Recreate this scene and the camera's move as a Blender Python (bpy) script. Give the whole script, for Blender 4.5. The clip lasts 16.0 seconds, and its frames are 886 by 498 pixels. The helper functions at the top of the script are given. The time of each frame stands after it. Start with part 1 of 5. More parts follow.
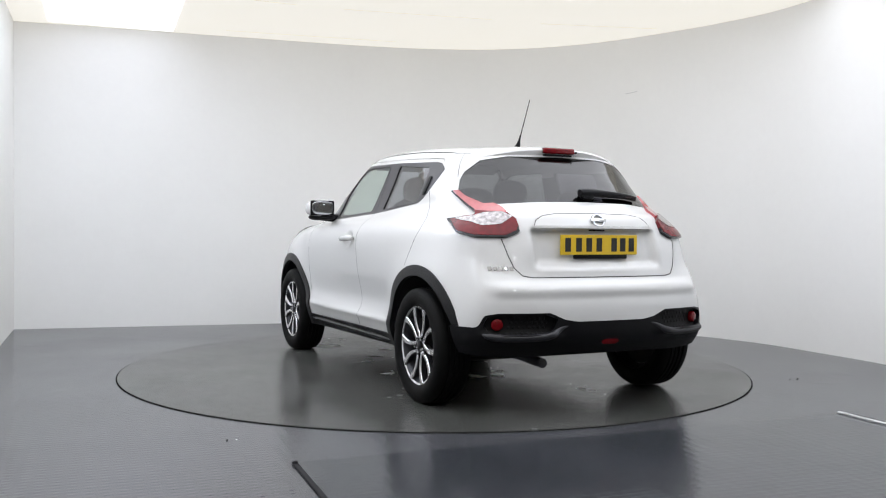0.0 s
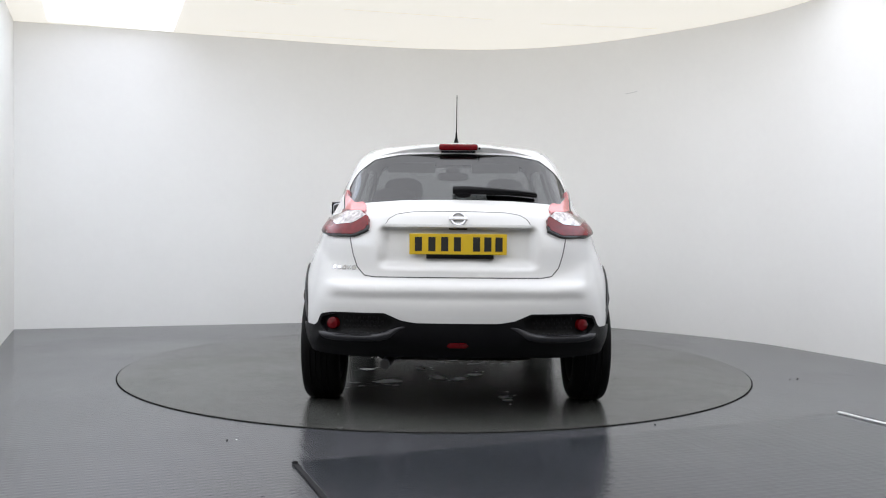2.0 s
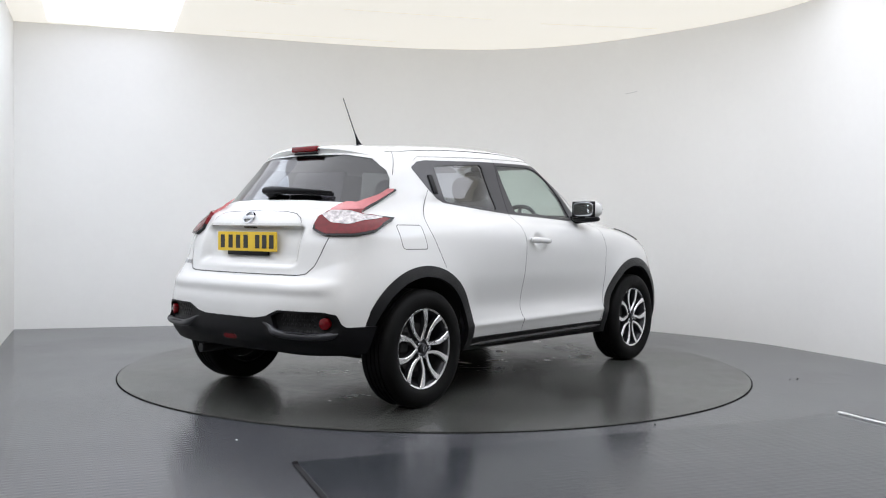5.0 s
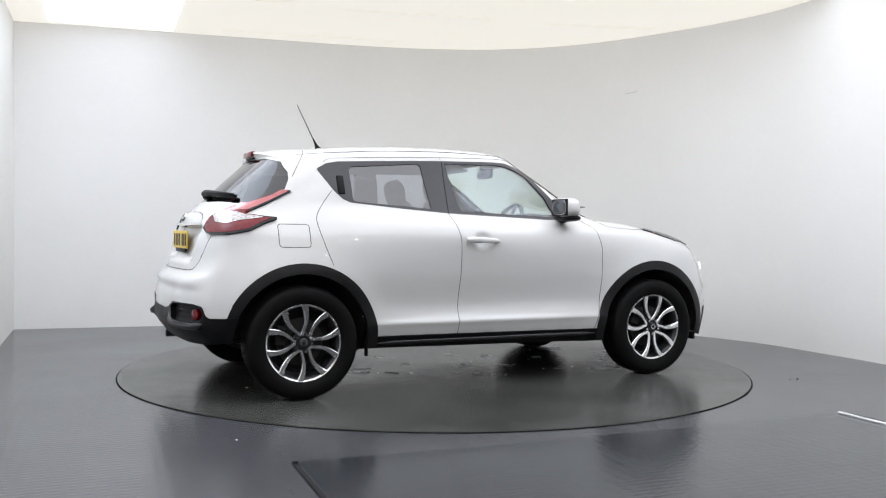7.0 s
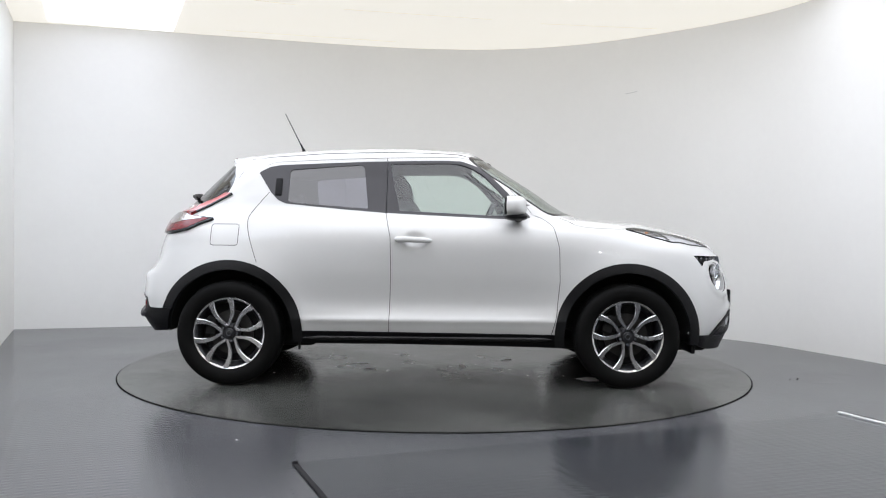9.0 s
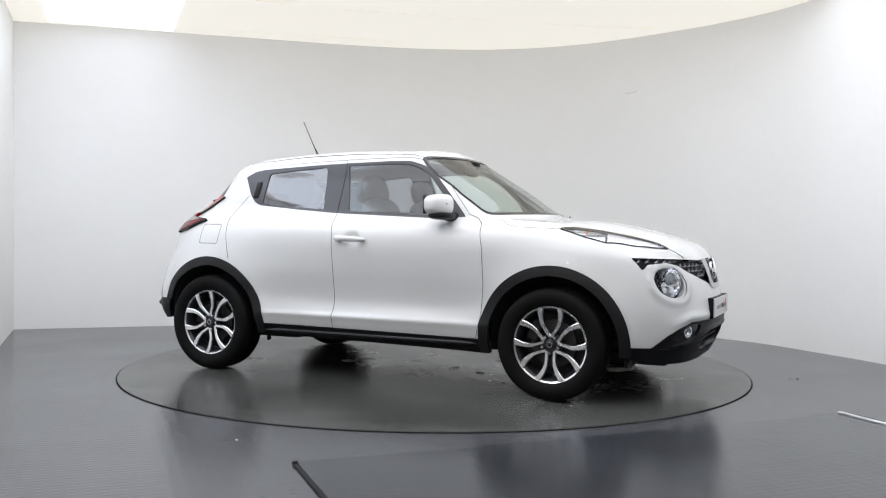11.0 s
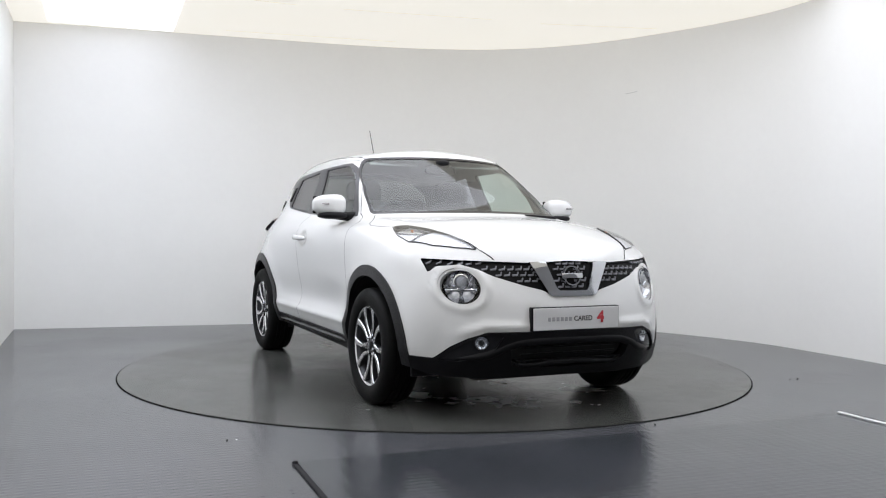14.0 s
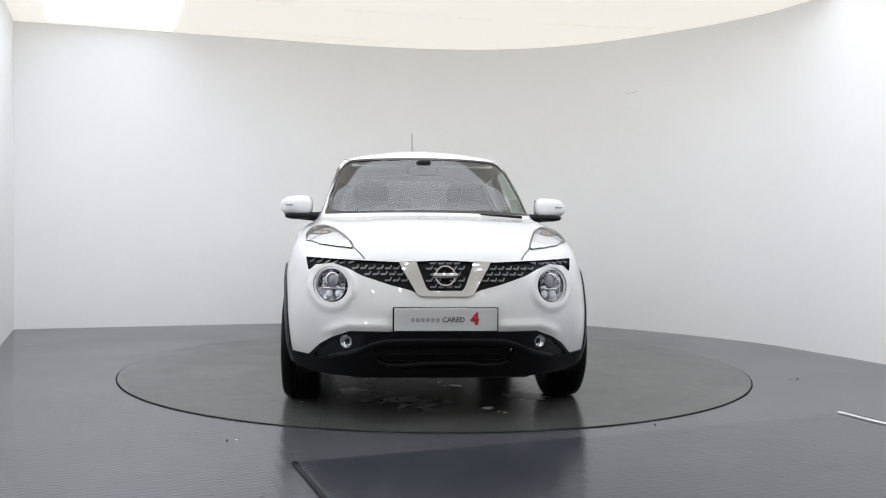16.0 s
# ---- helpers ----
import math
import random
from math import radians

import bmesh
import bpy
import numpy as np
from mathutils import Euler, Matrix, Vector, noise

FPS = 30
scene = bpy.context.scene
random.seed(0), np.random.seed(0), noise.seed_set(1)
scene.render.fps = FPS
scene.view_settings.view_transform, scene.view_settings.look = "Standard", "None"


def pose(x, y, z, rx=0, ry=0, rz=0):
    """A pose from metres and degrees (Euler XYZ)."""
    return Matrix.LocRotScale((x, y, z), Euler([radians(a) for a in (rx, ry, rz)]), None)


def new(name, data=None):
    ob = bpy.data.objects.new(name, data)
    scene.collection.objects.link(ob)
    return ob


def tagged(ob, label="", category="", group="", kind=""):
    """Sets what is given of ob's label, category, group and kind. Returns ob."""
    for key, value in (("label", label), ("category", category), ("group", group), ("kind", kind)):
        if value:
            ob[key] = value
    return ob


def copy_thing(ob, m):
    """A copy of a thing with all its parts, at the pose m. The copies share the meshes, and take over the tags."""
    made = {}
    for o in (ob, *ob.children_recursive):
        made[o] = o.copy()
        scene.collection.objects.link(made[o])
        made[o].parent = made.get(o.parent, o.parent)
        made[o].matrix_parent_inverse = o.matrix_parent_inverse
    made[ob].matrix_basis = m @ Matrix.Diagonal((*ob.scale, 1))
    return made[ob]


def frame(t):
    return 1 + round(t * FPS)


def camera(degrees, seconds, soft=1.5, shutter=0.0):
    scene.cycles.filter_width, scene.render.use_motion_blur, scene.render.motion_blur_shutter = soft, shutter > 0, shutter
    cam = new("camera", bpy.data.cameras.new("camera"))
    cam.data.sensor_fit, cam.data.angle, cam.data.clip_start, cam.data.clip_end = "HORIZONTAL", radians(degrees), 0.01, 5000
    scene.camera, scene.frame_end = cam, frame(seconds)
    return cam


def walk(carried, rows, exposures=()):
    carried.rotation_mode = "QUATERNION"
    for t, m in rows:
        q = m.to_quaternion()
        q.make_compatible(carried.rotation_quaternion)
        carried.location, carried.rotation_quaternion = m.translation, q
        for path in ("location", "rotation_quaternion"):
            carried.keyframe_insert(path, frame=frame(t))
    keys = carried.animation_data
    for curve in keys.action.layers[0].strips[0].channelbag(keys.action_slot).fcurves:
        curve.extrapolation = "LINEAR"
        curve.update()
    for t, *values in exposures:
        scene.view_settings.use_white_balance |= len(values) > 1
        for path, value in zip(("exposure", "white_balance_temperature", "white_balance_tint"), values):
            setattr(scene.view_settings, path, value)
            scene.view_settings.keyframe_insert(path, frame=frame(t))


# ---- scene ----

cam = camera(52.87, 16.0, soft=1.1)
# the camera stands still on a tripod beside the drive-on plate
CAM_EYE = Vector((0.0, -6.619, 1.008))
CAM_POSE = Matrix.Translation(CAM_EYE) @ pose(0, 0, 0, 90 - 1.243, 0, -0.436) @ pose(0, 0, 0, 0, 0, 0.527)
walk(cam, [(0.0, CAM_POSE), (16.0, CAM_POSE)], [(0.0, 0.06, 6210, 14.0), (16.0, 0.06, 6210, 14.0)])

# ---- world and light ----
world = bpy.data.worlds.new("world")
world.use_nodes = True
world.node_tree.nodes["Background"].inputs[0].default_value = (0.9, 0.93, 1.0, 1)
world.node_tree.nodes["Background"].inputs[1].default_value = 0.15
scene.world = world
CEIL_GLOW = 0.66
FILL_GLOW = 4.0

# ---- materials ----


def mat(name, color=(0.5, 0.5, 0.5), rough=0.5, metal=0.0, coat=0.0, var=0.0, scale=8.0, bump=0.0, bscale=60.0, spec=0.5, rvar=0.0):
    """A principled surface with colour mottling at two scales and a fine relief."""
    m = bpy.data.materials.new(name)
    m.use_nodes = True
    nt = m.node_tree
    b = nt.nodes["Principled BSDF"]
    b.inputs["Base Color"].default_value = (*color, 1)
    b.inputs["Roughness"].default_value = rough
    b.inputs["Metallic"].default_value = metal
    b.inputs["Coat Weight"].default_value = coat
    b.inputs["Coat Roughness"].default_value = 0.012
    b.inputs["Specular IOR Level"].default_value = spec
    tc = nt.nodes.new("ShaderNodeTexCoord")
    if var or rvar:
        n1 = nt.nodes.new("ShaderNodeTexNoise")
        n1.inputs["Scale"].default_value = scale
        n1.inputs["Detail"].default_value = 6
        n2 = nt.nodes.new("ShaderNodeTexNoise")
        n2.inputs["Scale"].default_value = scale * 14
        n2.inputs["Detail"].default_value = 3
        for n in (n1, n2):
            nt.links.new(tc.outputs["Object"], n.inputs["Vector"])
        add = nt.nodes.new("ShaderNodeMath")
        add.operation = "MULTIPLY_ADD"
        nt.links.new(n2.outputs["Fac"], add.inputs[0])
        add.inputs[1].default_value = 0.4
        nt.links.new(n1.outputs["Fac"], add.inputs[2])
        if var:
            ramp = nt.nodes.new("ShaderNodeMapRange")
            ramp.inputs["From Min"].default_value, ramp.inputs["From Max"].default_value = 0.4, 1.0
            ramp.inputs["To Min"].default_value, ramp.inputs["To Max"].default_value = 1 - var, 1 + var
            nt.links.new(add.outputs[0], ramp.inputs["Value"])
            mul = nt.nodes.new("ShaderNodeVectorMath")
            mul.operation = "SCALE"
            mul.inputs[0].default_value = color
            nt.links.new(ramp.outputs[0], mul.inputs["Scale"])
            nt.links.new(mul.outputs[0], b.inputs["Base Color"])
        if rvar:
            rr = nt.nodes.new("ShaderNodeMapRange")
            rr.inputs["From Min"].default_value, rr.inputs["From Max"].default_value = 0.45, 0.95
            rr.inputs["To Min"].default_value, rr.inputs["To Max"].default_value = max(0.02, rough - rvar), rough + rvar
            nt.links.new(add.outputs[0], rr.inputs["Value"])
            nt.links.new(rr.outputs[0], b.inputs["Roughness"])
    if bump:
        n3 = nt.nodes.new("ShaderNodeTexNoise")
        n3.inputs["Scale"].default_value = bscale
        n3.inputs["Detail"].default_value = 4
        nt.links.new(tc.outputs["Object"], n3.inputs["Vector"])
        bp = nt.nodes.new("ShaderNodeBump")
        bp.inputs["Strength"].default_value = bump
        bp.inputs["Distance"].default_value = 0.002
        nt.links.new(n3.outputs["Fac"], bp.inputs["Height"])
        nt.links.new(bp.outputs[0], b.inputs["Normal"])
    return m


def glass(name, tint, gloss_rough=0.02, base=0.05):
    """Thin pane: tinted see-through body whose mirror reflection grows towards grazing angles; base: the share mirrored head-on."""
    m = bpy.data.materials.new(name)
    m.use_nodes = True
    nt = m.node_tree
    nt.nodes.remove(nt.nodes["Principled BSDF"])
    out = nt.nodes["Material Output"]
    tr = nt.nodes.new("ShaderNodeBsdfTransparent")
    tr.inputs[0].default_value = (*tint, 1)
    gl = nt.nodes.new("ShaderNodeBsdfGlossy")
    gl.inputs["Roughness"].default_value = gloss_rough
    lw = nt.nodes.new("ShaderNodeLayerWeight")
    lw.inputs["Blend"].default_value = 0.5
    pw = nt.nodes.new("ShaderNodeMath")
    pw.operation = "POWER"
    nt.links.new(lw.outputs["Facing"], pw.inputs[0])
    pw.inputs[1].default_value = 4.5
    ad = nt.nodes.new("ShaderNodeMath")
    ad.operation = "MULTIPLY_ADD"
    nt.links.new(pw.outputs[0], ad.inputs[0])
    ad.inputs[1].default_value, ad.inputs[2].default_value = 1 - base, base
    mx = nt.nodes.new("ShaderNodeMixShader")
    nt.links.new(ad.outputs[0], mx.inputs[0])
    nt.links.new(tr.outputs[0], mx.inputs[1])
    nt.links.new(gl.outputs[0], mx.inputs[2])
    nt.links.new(mx.outputs[0], out.inputs["Surface"])
    return m


def glow(name, color, strength):
    m = bpy.data.materials.new(name)
    m.use_nodes = True
    b = m.node_tree.nodes["Principled BSDF"]
    b.inputs["Base Color"].default_value = (0.35, 0.35, 0.34, 1)
    b.inputs["Emission Color"].default_value = (*color, 1)
    b.inputs["Emission Strength"].default_value = strength
    return m


M_WALL = mat("wall_paint", (0.89, 0.886, 0.865), 0.75, var=0.02, scale=1.2, bump=0.08, bscale=90)
M_UNSEEN_WALL = mat("unseen_grey_wall", (0.26, 0.263, 0.27), 0.7, var=0.1, scale=1.0, bump=0.1)
M_CEIL = glow("backlit_ceiling", (1.0, 0.95, 0.80), CEIL_GLOW)
M_CORNER = glow("corner_light_panel", (0.95, 0.97, 1.0), 1.7)
M_FILL = glow("fill_panel", (0.85, 0.925, 1.0), FILL_GLOW)
M_PAINT = mat("pearl_white_paint", (0.68, 0.68, 0.67), 0.45, coat=1.0, var=0.012, scale=3.0, spec=0.15)
M_BLACK = mat("black_grained_plastic", (0.005, 0.005, 0.006), 0.40, var=0.25, scale=9, bump=0.3, bscale=700, rvar=0.06, spec=0.16)
M_MESHBLACK = mat("black_pocket", (0.0045, 0.0045, 0.005), 0.5, var=0.25, scale=9, spec=0.15)
# black bumper plastic in a paler tone, so the rear wings look lit
M_LIT_WING = mat("lit_black_wing", (0.016, 0.016, 0.020), 0.36, var=0.2, scale=10, bump=0.2, bscale=700, spec=0.5)
M_ARCH = mat("black_arch_plastic", (0.010, 0.010, 0.011), 0.40, var=0.25, scale=9, bump=0.3, bscale=700, spec=0.3)
M_GLOSSBLACK = mat("gloss_black_trim", (0.010, 0.010, 0.012), 0.14, var=0.1, scale=6, spec=0.35)
M_PILLAR = mat("satin_dark_pillar", (0.034, 0.033, 0.038), 0.32, var=0.1, scale=8, spec=0.5)
M_SEAM = mat("panel_gap", (0.12, 0.12, 0.12), 0.8)
M_RUBBER = mat("tyre_rubber", (0.0045, 0.0045, 0.0045), 0.6, var=0.3, scale=12, bump=0.3, bscale=300, rvar=0.08, spec=0.12)
M_ALLOY = mat("machined_alloy", (0.80, 0.80, 0.81), 0.24, metal=1.0, var=0.06, scale=10, rvar=0.06)
M_ALLOYDARK = mat("dark_painted_alloy", (0.034, 0.035, 0.039), 0.35, metal=0.4, var=0.15, scale=12)
M_CHROME = mat("chrome", (0.52, 0.53, 0.55), 0.07, metal=1.0, rvar=0.03, scale=20)
M_DARK = mat("dark_underbody", (0.012, 0.012, 0.012), 0.8, var=0.4, scale=7, bump=0.5)
M_DISC = mat("brake_disc_steel", (0.07, 0.068, 0.066), 0.45, metal=0.8, var=0.2, scale=20)
M_CABIN = mat("dark_cabin_fabric", (0.055, 0.055, 0.066), 0.8, var=0.25, scale=15, bump=0.4, bscale=500)
M_HEADLINER = mat("grey_headliner", (0.42, 0.425, 0.42), 0.9, var=0.05, scale=10, bump=0.3, bscale=500)
M_CLEARGLASS = glass("windscreen_glass", (0.78, 0.86, 0.82), 0.01, 0.10)
M_TINTGLASS = glass("privacy_glass", (0.38, 0.38, 0.44), 0.01, 0.15)
M_REARGLASS = glass("dark_rear_glass", (0.14, 0.14, 0.15), 0.01, 0.085)
M_LENS = glass("clear_lens", (0.93, 0.94, 0.95), 0.01, 0.03)
M_RED = mat("red_lens", (0.14, 0.002, 0.005), 0.14, coat=0.15, var=0.35, scale=40, bump=0.5, bscale=110, spec=0.3)
M_PINK = mat("upper_red_lens", (0.45, 0.11, 0.115), 0.06, coat=0.8, var=0.15, scale=30, spec=0.3)
M_SILVERLENS = mat("clear_tail_lens", (0.34, 0.32, 0.32), 0.12, metal=0.9, coat=0.5, var=0.55, scale=45, bump=1.0, bscale=60)
M_YELLOW = mat("yellow_plate", (0.74, 0.50, 0.02), 0.35, var=0.04, scale=20)
M_WHITEPLATE = mat("pale_grey_plate", (0.60, 0.60, 0.60), 0.3, var=0.03, scale=15)
M_INK_HOLLOW = mat("ink_and_hollow_black", (0.015, 0.015, 0.015), 0.5)
M_GREYINK = mat("grey_ink", (0.32, 0.32, 0.33), 0.5)
M_REDINK = mat("red_ink", (0.40, 0.02, 0.03), 0.5)
M_REFLECTOR = mat("lamp_reflector", (0.80, 0.80, 0.83), 0.25, metal=0.25, var=0.2, scale=25)
M_BRIGHT = mat("polished_lamp_bowl", (0.82, 0.83, 0.86), 0.12, metal=1.0, bump=0.5, bscale=70)
M_AMBER = mat("amber_bulb", (0.65, 0.22, 0.05), 0.2)
M_MIRROR = mat("mirror_silver", (0.42, 0.43, 0.45), 0.02, metal=1.0)


def floor_material(name, color, rough, plate, var=0.16, rvar=0.03, scale=1.1, spec=0.5):
    """Dark coated floor: mottled tone, wiped streaks, dust, and a stamped dash relief."""
    m = mat(name, color, rough, var=var, scale=scale, rvar=rvar, spec=spec)
    nt = m.node_tree
    b = nt.nodes["Principled BSDF"]
    tc = nt.nodes.new("ShaderNodeTexCoord")
    mp = nt.nodes.new("ShaderNodeMapping")
    mp.inputs["Rotation"].default_value = (0, 0, radians(-21))
    nt.links.new(tc.outputs["Object"], mp.inputs["Vector"])
    waves = []
    for direction, scale in (("X", 5.2), ("Y", 7.6)):
        wv = nt.nodes.new("ShaderNodeTexWave")
        wv.bands_direction = direction
        wv.inputs["Scale"].default_value = scale
        nt.links.new(mp.outputs[0], wv.inputs["Vector"])
        waves.append(wv)
    br = nt.nodes.new("ShaderNodeMath")
    br.operation = "MULTIPLY"
    nt.links.new(waves[0].outputs["Fac"], br.inputs[0])
    nt.links.new(waves[1].outputs["Fac"], br.inputs[1])
    bp = nt.nodes.new("ShaderNodeBump")
    bp.inputs["Strength"].default_value = plate
    bp.inputs["Distance"].default_value = 0.001
    nt.links.new(br.outputs[0], bp.inputs["Height"])
    nt.links.new(bp.outputs[0], b.inputs["Normal"])
    return m


M_FLOOR = floor_material("dark_grey_floor", (0.070, 0.072, 0.080), 0.23, 0.40)
M_TABLE = floor_material("dark_grey_turntable", (0.064, 0.065, 0.061), 0.23, 0.0, 0.60, 0.06, 1.0, 0.20)
M_RAMP = floor_material("drive_on_plate", (0.038, 0.041, 0.048), 0.19, 0.3, 0.2, 0.04, 0.9, 0.45)
M_STAIN = mat("dried_white_splash", (0.70, 0.69, 0.66), 0.32, var=0.3, scale=40)
M_GRIT = mat("grit", (0.006, 0.006, 0.006), 0.9, spec=0.05)
M_STEEL = mat("bare_steel_edge", (0.70, 0.71, 0.72), 0.30, metal=0.8, var=0.15, scale=18)
M_STRIP = mat("rubber_and_shadow_black", (0.016, 0.016, 0.018), 0.7, var=0.2, scale=14, spec=0.15)

# ---- mesh helpers ----


def mesh_ob(name, V, F, material, parent=None, label="", normals=None, smooth=True):
    me = bpy.data.meshes.new(name)
    me.from_pydata([tuple(map(float, v)) for v in V], [], [tuple(map(int, f)) for f in F])
    me.materials.append(material)
    if smooth:
        me.shade_smooth()
    me.validate()
    if normals is not None:
        me.normals_split_custom_set_from_vertices([tuple(map(float, n)) for n in normals])
    ob = new(name, me)
    if parent is not None:
        ob.parent = parent
    return tagged(ob, label)


def part(name, bm, material, parent=None, label="", smooth=False):
    me = bpy.data.meshes.new(name)
    bm.to_mesh(me)
    bm.free()
    me.materials.append(material)
    if smooth:
        me.shade_smooth()
        me.set_sharp_from_angle(angle=radians(38))
    ob = new(name, me)
    if parent is not None:
        ob.parent = parent
    return tagged(ob, label)


def box_bm(sx, sy, sz, at=(0, 0, 0), bevel=0.0, seg=2, turn=None):
    bm = bmesh.new()
    m = Matrix.Translation(at) @ (turn or Matrix()) @ Matrix.Diagonal((sx, sy, sz, 1))
    bmesh.ops.create_cube(bm, size=1, matrix=m)
    if bevel:
        bmesh.ops.bevel(bm, geom=bm.edges[:], offset=bevel, segments=seg, profile=0.5, affect="EDGES")
    return bm


def lathe_bm(profile, seg=64, axis="Y"):
    """Turns (radius, along) pairs round an axis."""
    bm = bmesh.new()
    rings = []
    for r, a in profile:
        ring = []
        for i in range(seg):
            t = 2 * math.pi * i / seg
            c, s = r * math.cos(t), r * math.sin(t)
            ring.append(bm.verts.new((c, a, s) if axis == "Y" else ((c, s, a) if axis == "Z" else (a, c, s))))
        rings.append(ring)
    for a, b in zip(rings, rings[1:]):
        for i in range(seg):
            j = (i + 1) % seg
            bm.faces.new((a[i], a[j], b[j], b[i]))
    bmesh.ops.recalc_face_normals(bm, faces=bm.faces[:])
    return bm


def prism_bm(outline, h0, h1, to3):
    """Extrudes a flat outline; to3(u, v, h) gives the place."""
    bm = bmesh.new()
    lo = [bm.verts.new(to3(u, v, h0)) for u, v in outline]
    hi = [bm.verts.new(to3(u, v, h1)) for u, v in outline]
    n = len(outline)
    bm.faces.new(lo)
    bm.faces.new(hi)
    for i in range(n):
        j = (i + 1) % n
        bm.faces.new((lo[i], lo[j], hi[j], hi[i]))
    bmesh.ops.recalc_face_normals(bm, faces=bm.faces[:])
    return bm


def tube_bm(points, radii, seg=10):
    """A round bar along a line, with a radius at each point."""
    bm = bmesh.new()
    P = [Vector(p) for p in points]
    rings = []
    for i, p in enumerate(P):
        d = (P[min(i + 1, len(P) - 1)] - P[max(i - 1, 0)]).normalized()
        q = d.to_track_quat("Z", "Y")
        r = radii[i] if isinstance(radii, (list, tuple)) else radii
        rings.append([bm.verts.new(p + q @ Vector((r * math.cos(2 * math.pi * k / seg), r * math.sin(2 * math.pi * k / seg), 0))) for k in range(seg)])
    for a, b in zip(rings, rings[1:]):
        for k in range(seg):
            bm.faces.new((a[k], a[(k + 1) % seg], b[(k + 1) % seg], b[k]))
    bm.faces.new(rings[0][::-1])
    bm.faces.new(rings[-1])
    bmesh.ops.recalc_face_normals(bm, faces=bm.faces[:])
    return bm


def spline(keys, n):
    """Smooth curve through keys (Catmull-Rom), n steps between neighbours."""
    K = np.array(keys, float)
    K = np.concatenate([[2 * K[0] - K[1]], K, [2 * K[-1] - K[-2]]])
    out = []
    for i in range(1, len(K) - 2):
        for t in np.arange(n) / n:
            a, b, c, d = K[i - 1:i + 3]
            out.append(0.5 * (2 * b + (c - a) * t + (2 * a - 5 * b + 4 * c - d) * t ** 2 + (3 * b - a - 3 * c + d) * t ** 3))
    out.append(K[-2])
    return np.array(out)


# ---- room ----
CEIL_Z = 2.985
BACK_CURVE = spline([(-4.10, 2.06), (-3.7, 2.18), (-2.7, 2.49), (-1.67, 2.80), (-0.9, 3.03), (-0.2, 3.17), (0.5, 3.19), (1.1, 3.06), (1.62, 2.80),
                     (2.04, 2.47), (2.46, 2.06), (2.74, 1.74), (2.99, 1.38), (3.24, 0.80), (3.47, 0.19), (3.62, -0.6), (3.66, -1.6), (3.66, -3.0)], 6)
LEFT_LINE = np.array([(-4.10, 2.06), (-3.62, 0.78), (-3.40, 0.2), (-3.40, -9.0)])


def wall(name, line, label, inward, material=None):
    """An upright wall 0.12 m thick along a line in the plan; inward: +1 if the room lies on its right hand."""
    L = np.array(line)
    d = np.gradient(L, axis=0)
    nrm = np.stack([d[:, 1], -d[:, 0]], 1)
    nrm /= np.linalg.norm(nrm, axis=1, keepdims=True)
    out = L - inward * 0.12 * nrm
    V, F = [], []
    for p, q in zip(L, out):
        V += [(*p, 0.0), (*p, CEIL_Z), (*q, CEIL_Z), (*q, 0.0)]
    for i in range(len(L) - 1):
        a, b = 4 * i, 4 * i + 4
        for k in range(4):
            F.append((a + k, b + k, b + (k + 1) % 4, a + (k + 1) % 4))
    F += [(0, 1, 2, 3), tuple(4 * (len(L) - 1) + k for k in (3, 2, 1, 0))]
    ob = mesh_ob(name, V, F, material or M_WALL, smooth=False)
    if len(L) > 10:
        for p in ob.data.polygons:
            p.use_smooth = True
        ob.data.set_sharp_from_angle(angle=radians(40))
    return tagged(ob, label, "wall", kind="structure")


wall("wall_back", BACK_CURVE, "smooth white curved studio wall, softly lit", 1)
wall("wall_left", LEFT_LINE, "flat white painted side wall meeting the curved wall", -1)
# added walls out of view; their grey sets bounce light and car reflections
wall("unseen_wall_right", [(3.66, -3.0), (3.66, -6.0), (3.66, -9.0)], "added unseen grey side wall closing the room behind the camera", 1, M_UNSEEN_WALL)
wall("unseen_wall_behind", [(3.66, -9.0), (0.0, -9.0), (-3.40, -9.0)], "added unseen grey end wall closing the room behind the camera", 1, M_UNSEEN_WALL)

floor = part("floor", box_bm(9.6, 13.4, 0.06, (-0.2, -2.9, -0.03)), M_FLOOR)
tagged(floor, "dark grey coated studio floor with faint scuffs", "floor", kind="structure")
ceiling = part("ceiling", box_bm(9.6, 13.4, 0.08, (-0.2, -2.9, CEIL_Z + 0.04)), M_CEIL)
tagged(ceiling, "backlit cream translucent studio ceiling", "ceiling", kind="structure")

# ---- turntable ----
TABLE_R = 2.232
bm = lathe_bm([(0.0001, 0.006), (TABLE_R - 0.3, 0.006), (TABLE_R - 0.005, 0.006), (TABLE_R - 0.005, 0.0005)], 160, "Z")
turntable = part("turntable", bm, M_TABLE)
turntable.data.set_sharp_from_angle(angle=radians(30))
tagged(turntable, "dark grey round car turntable with stains, flush in the floor", "turntable")
bm = lathe_bm([(TABLE_R - 0.006, 0.003), (TABLE_R + 0.003, 0.003), (TABLE_R + 0.003, 0.0005)], 160, "Z")
gap_ring = part("turntable_gap", bm, M_GRIT)
tagged(gap_ring, "narrow black gap round the turntable edge", "gap", kind="structure")

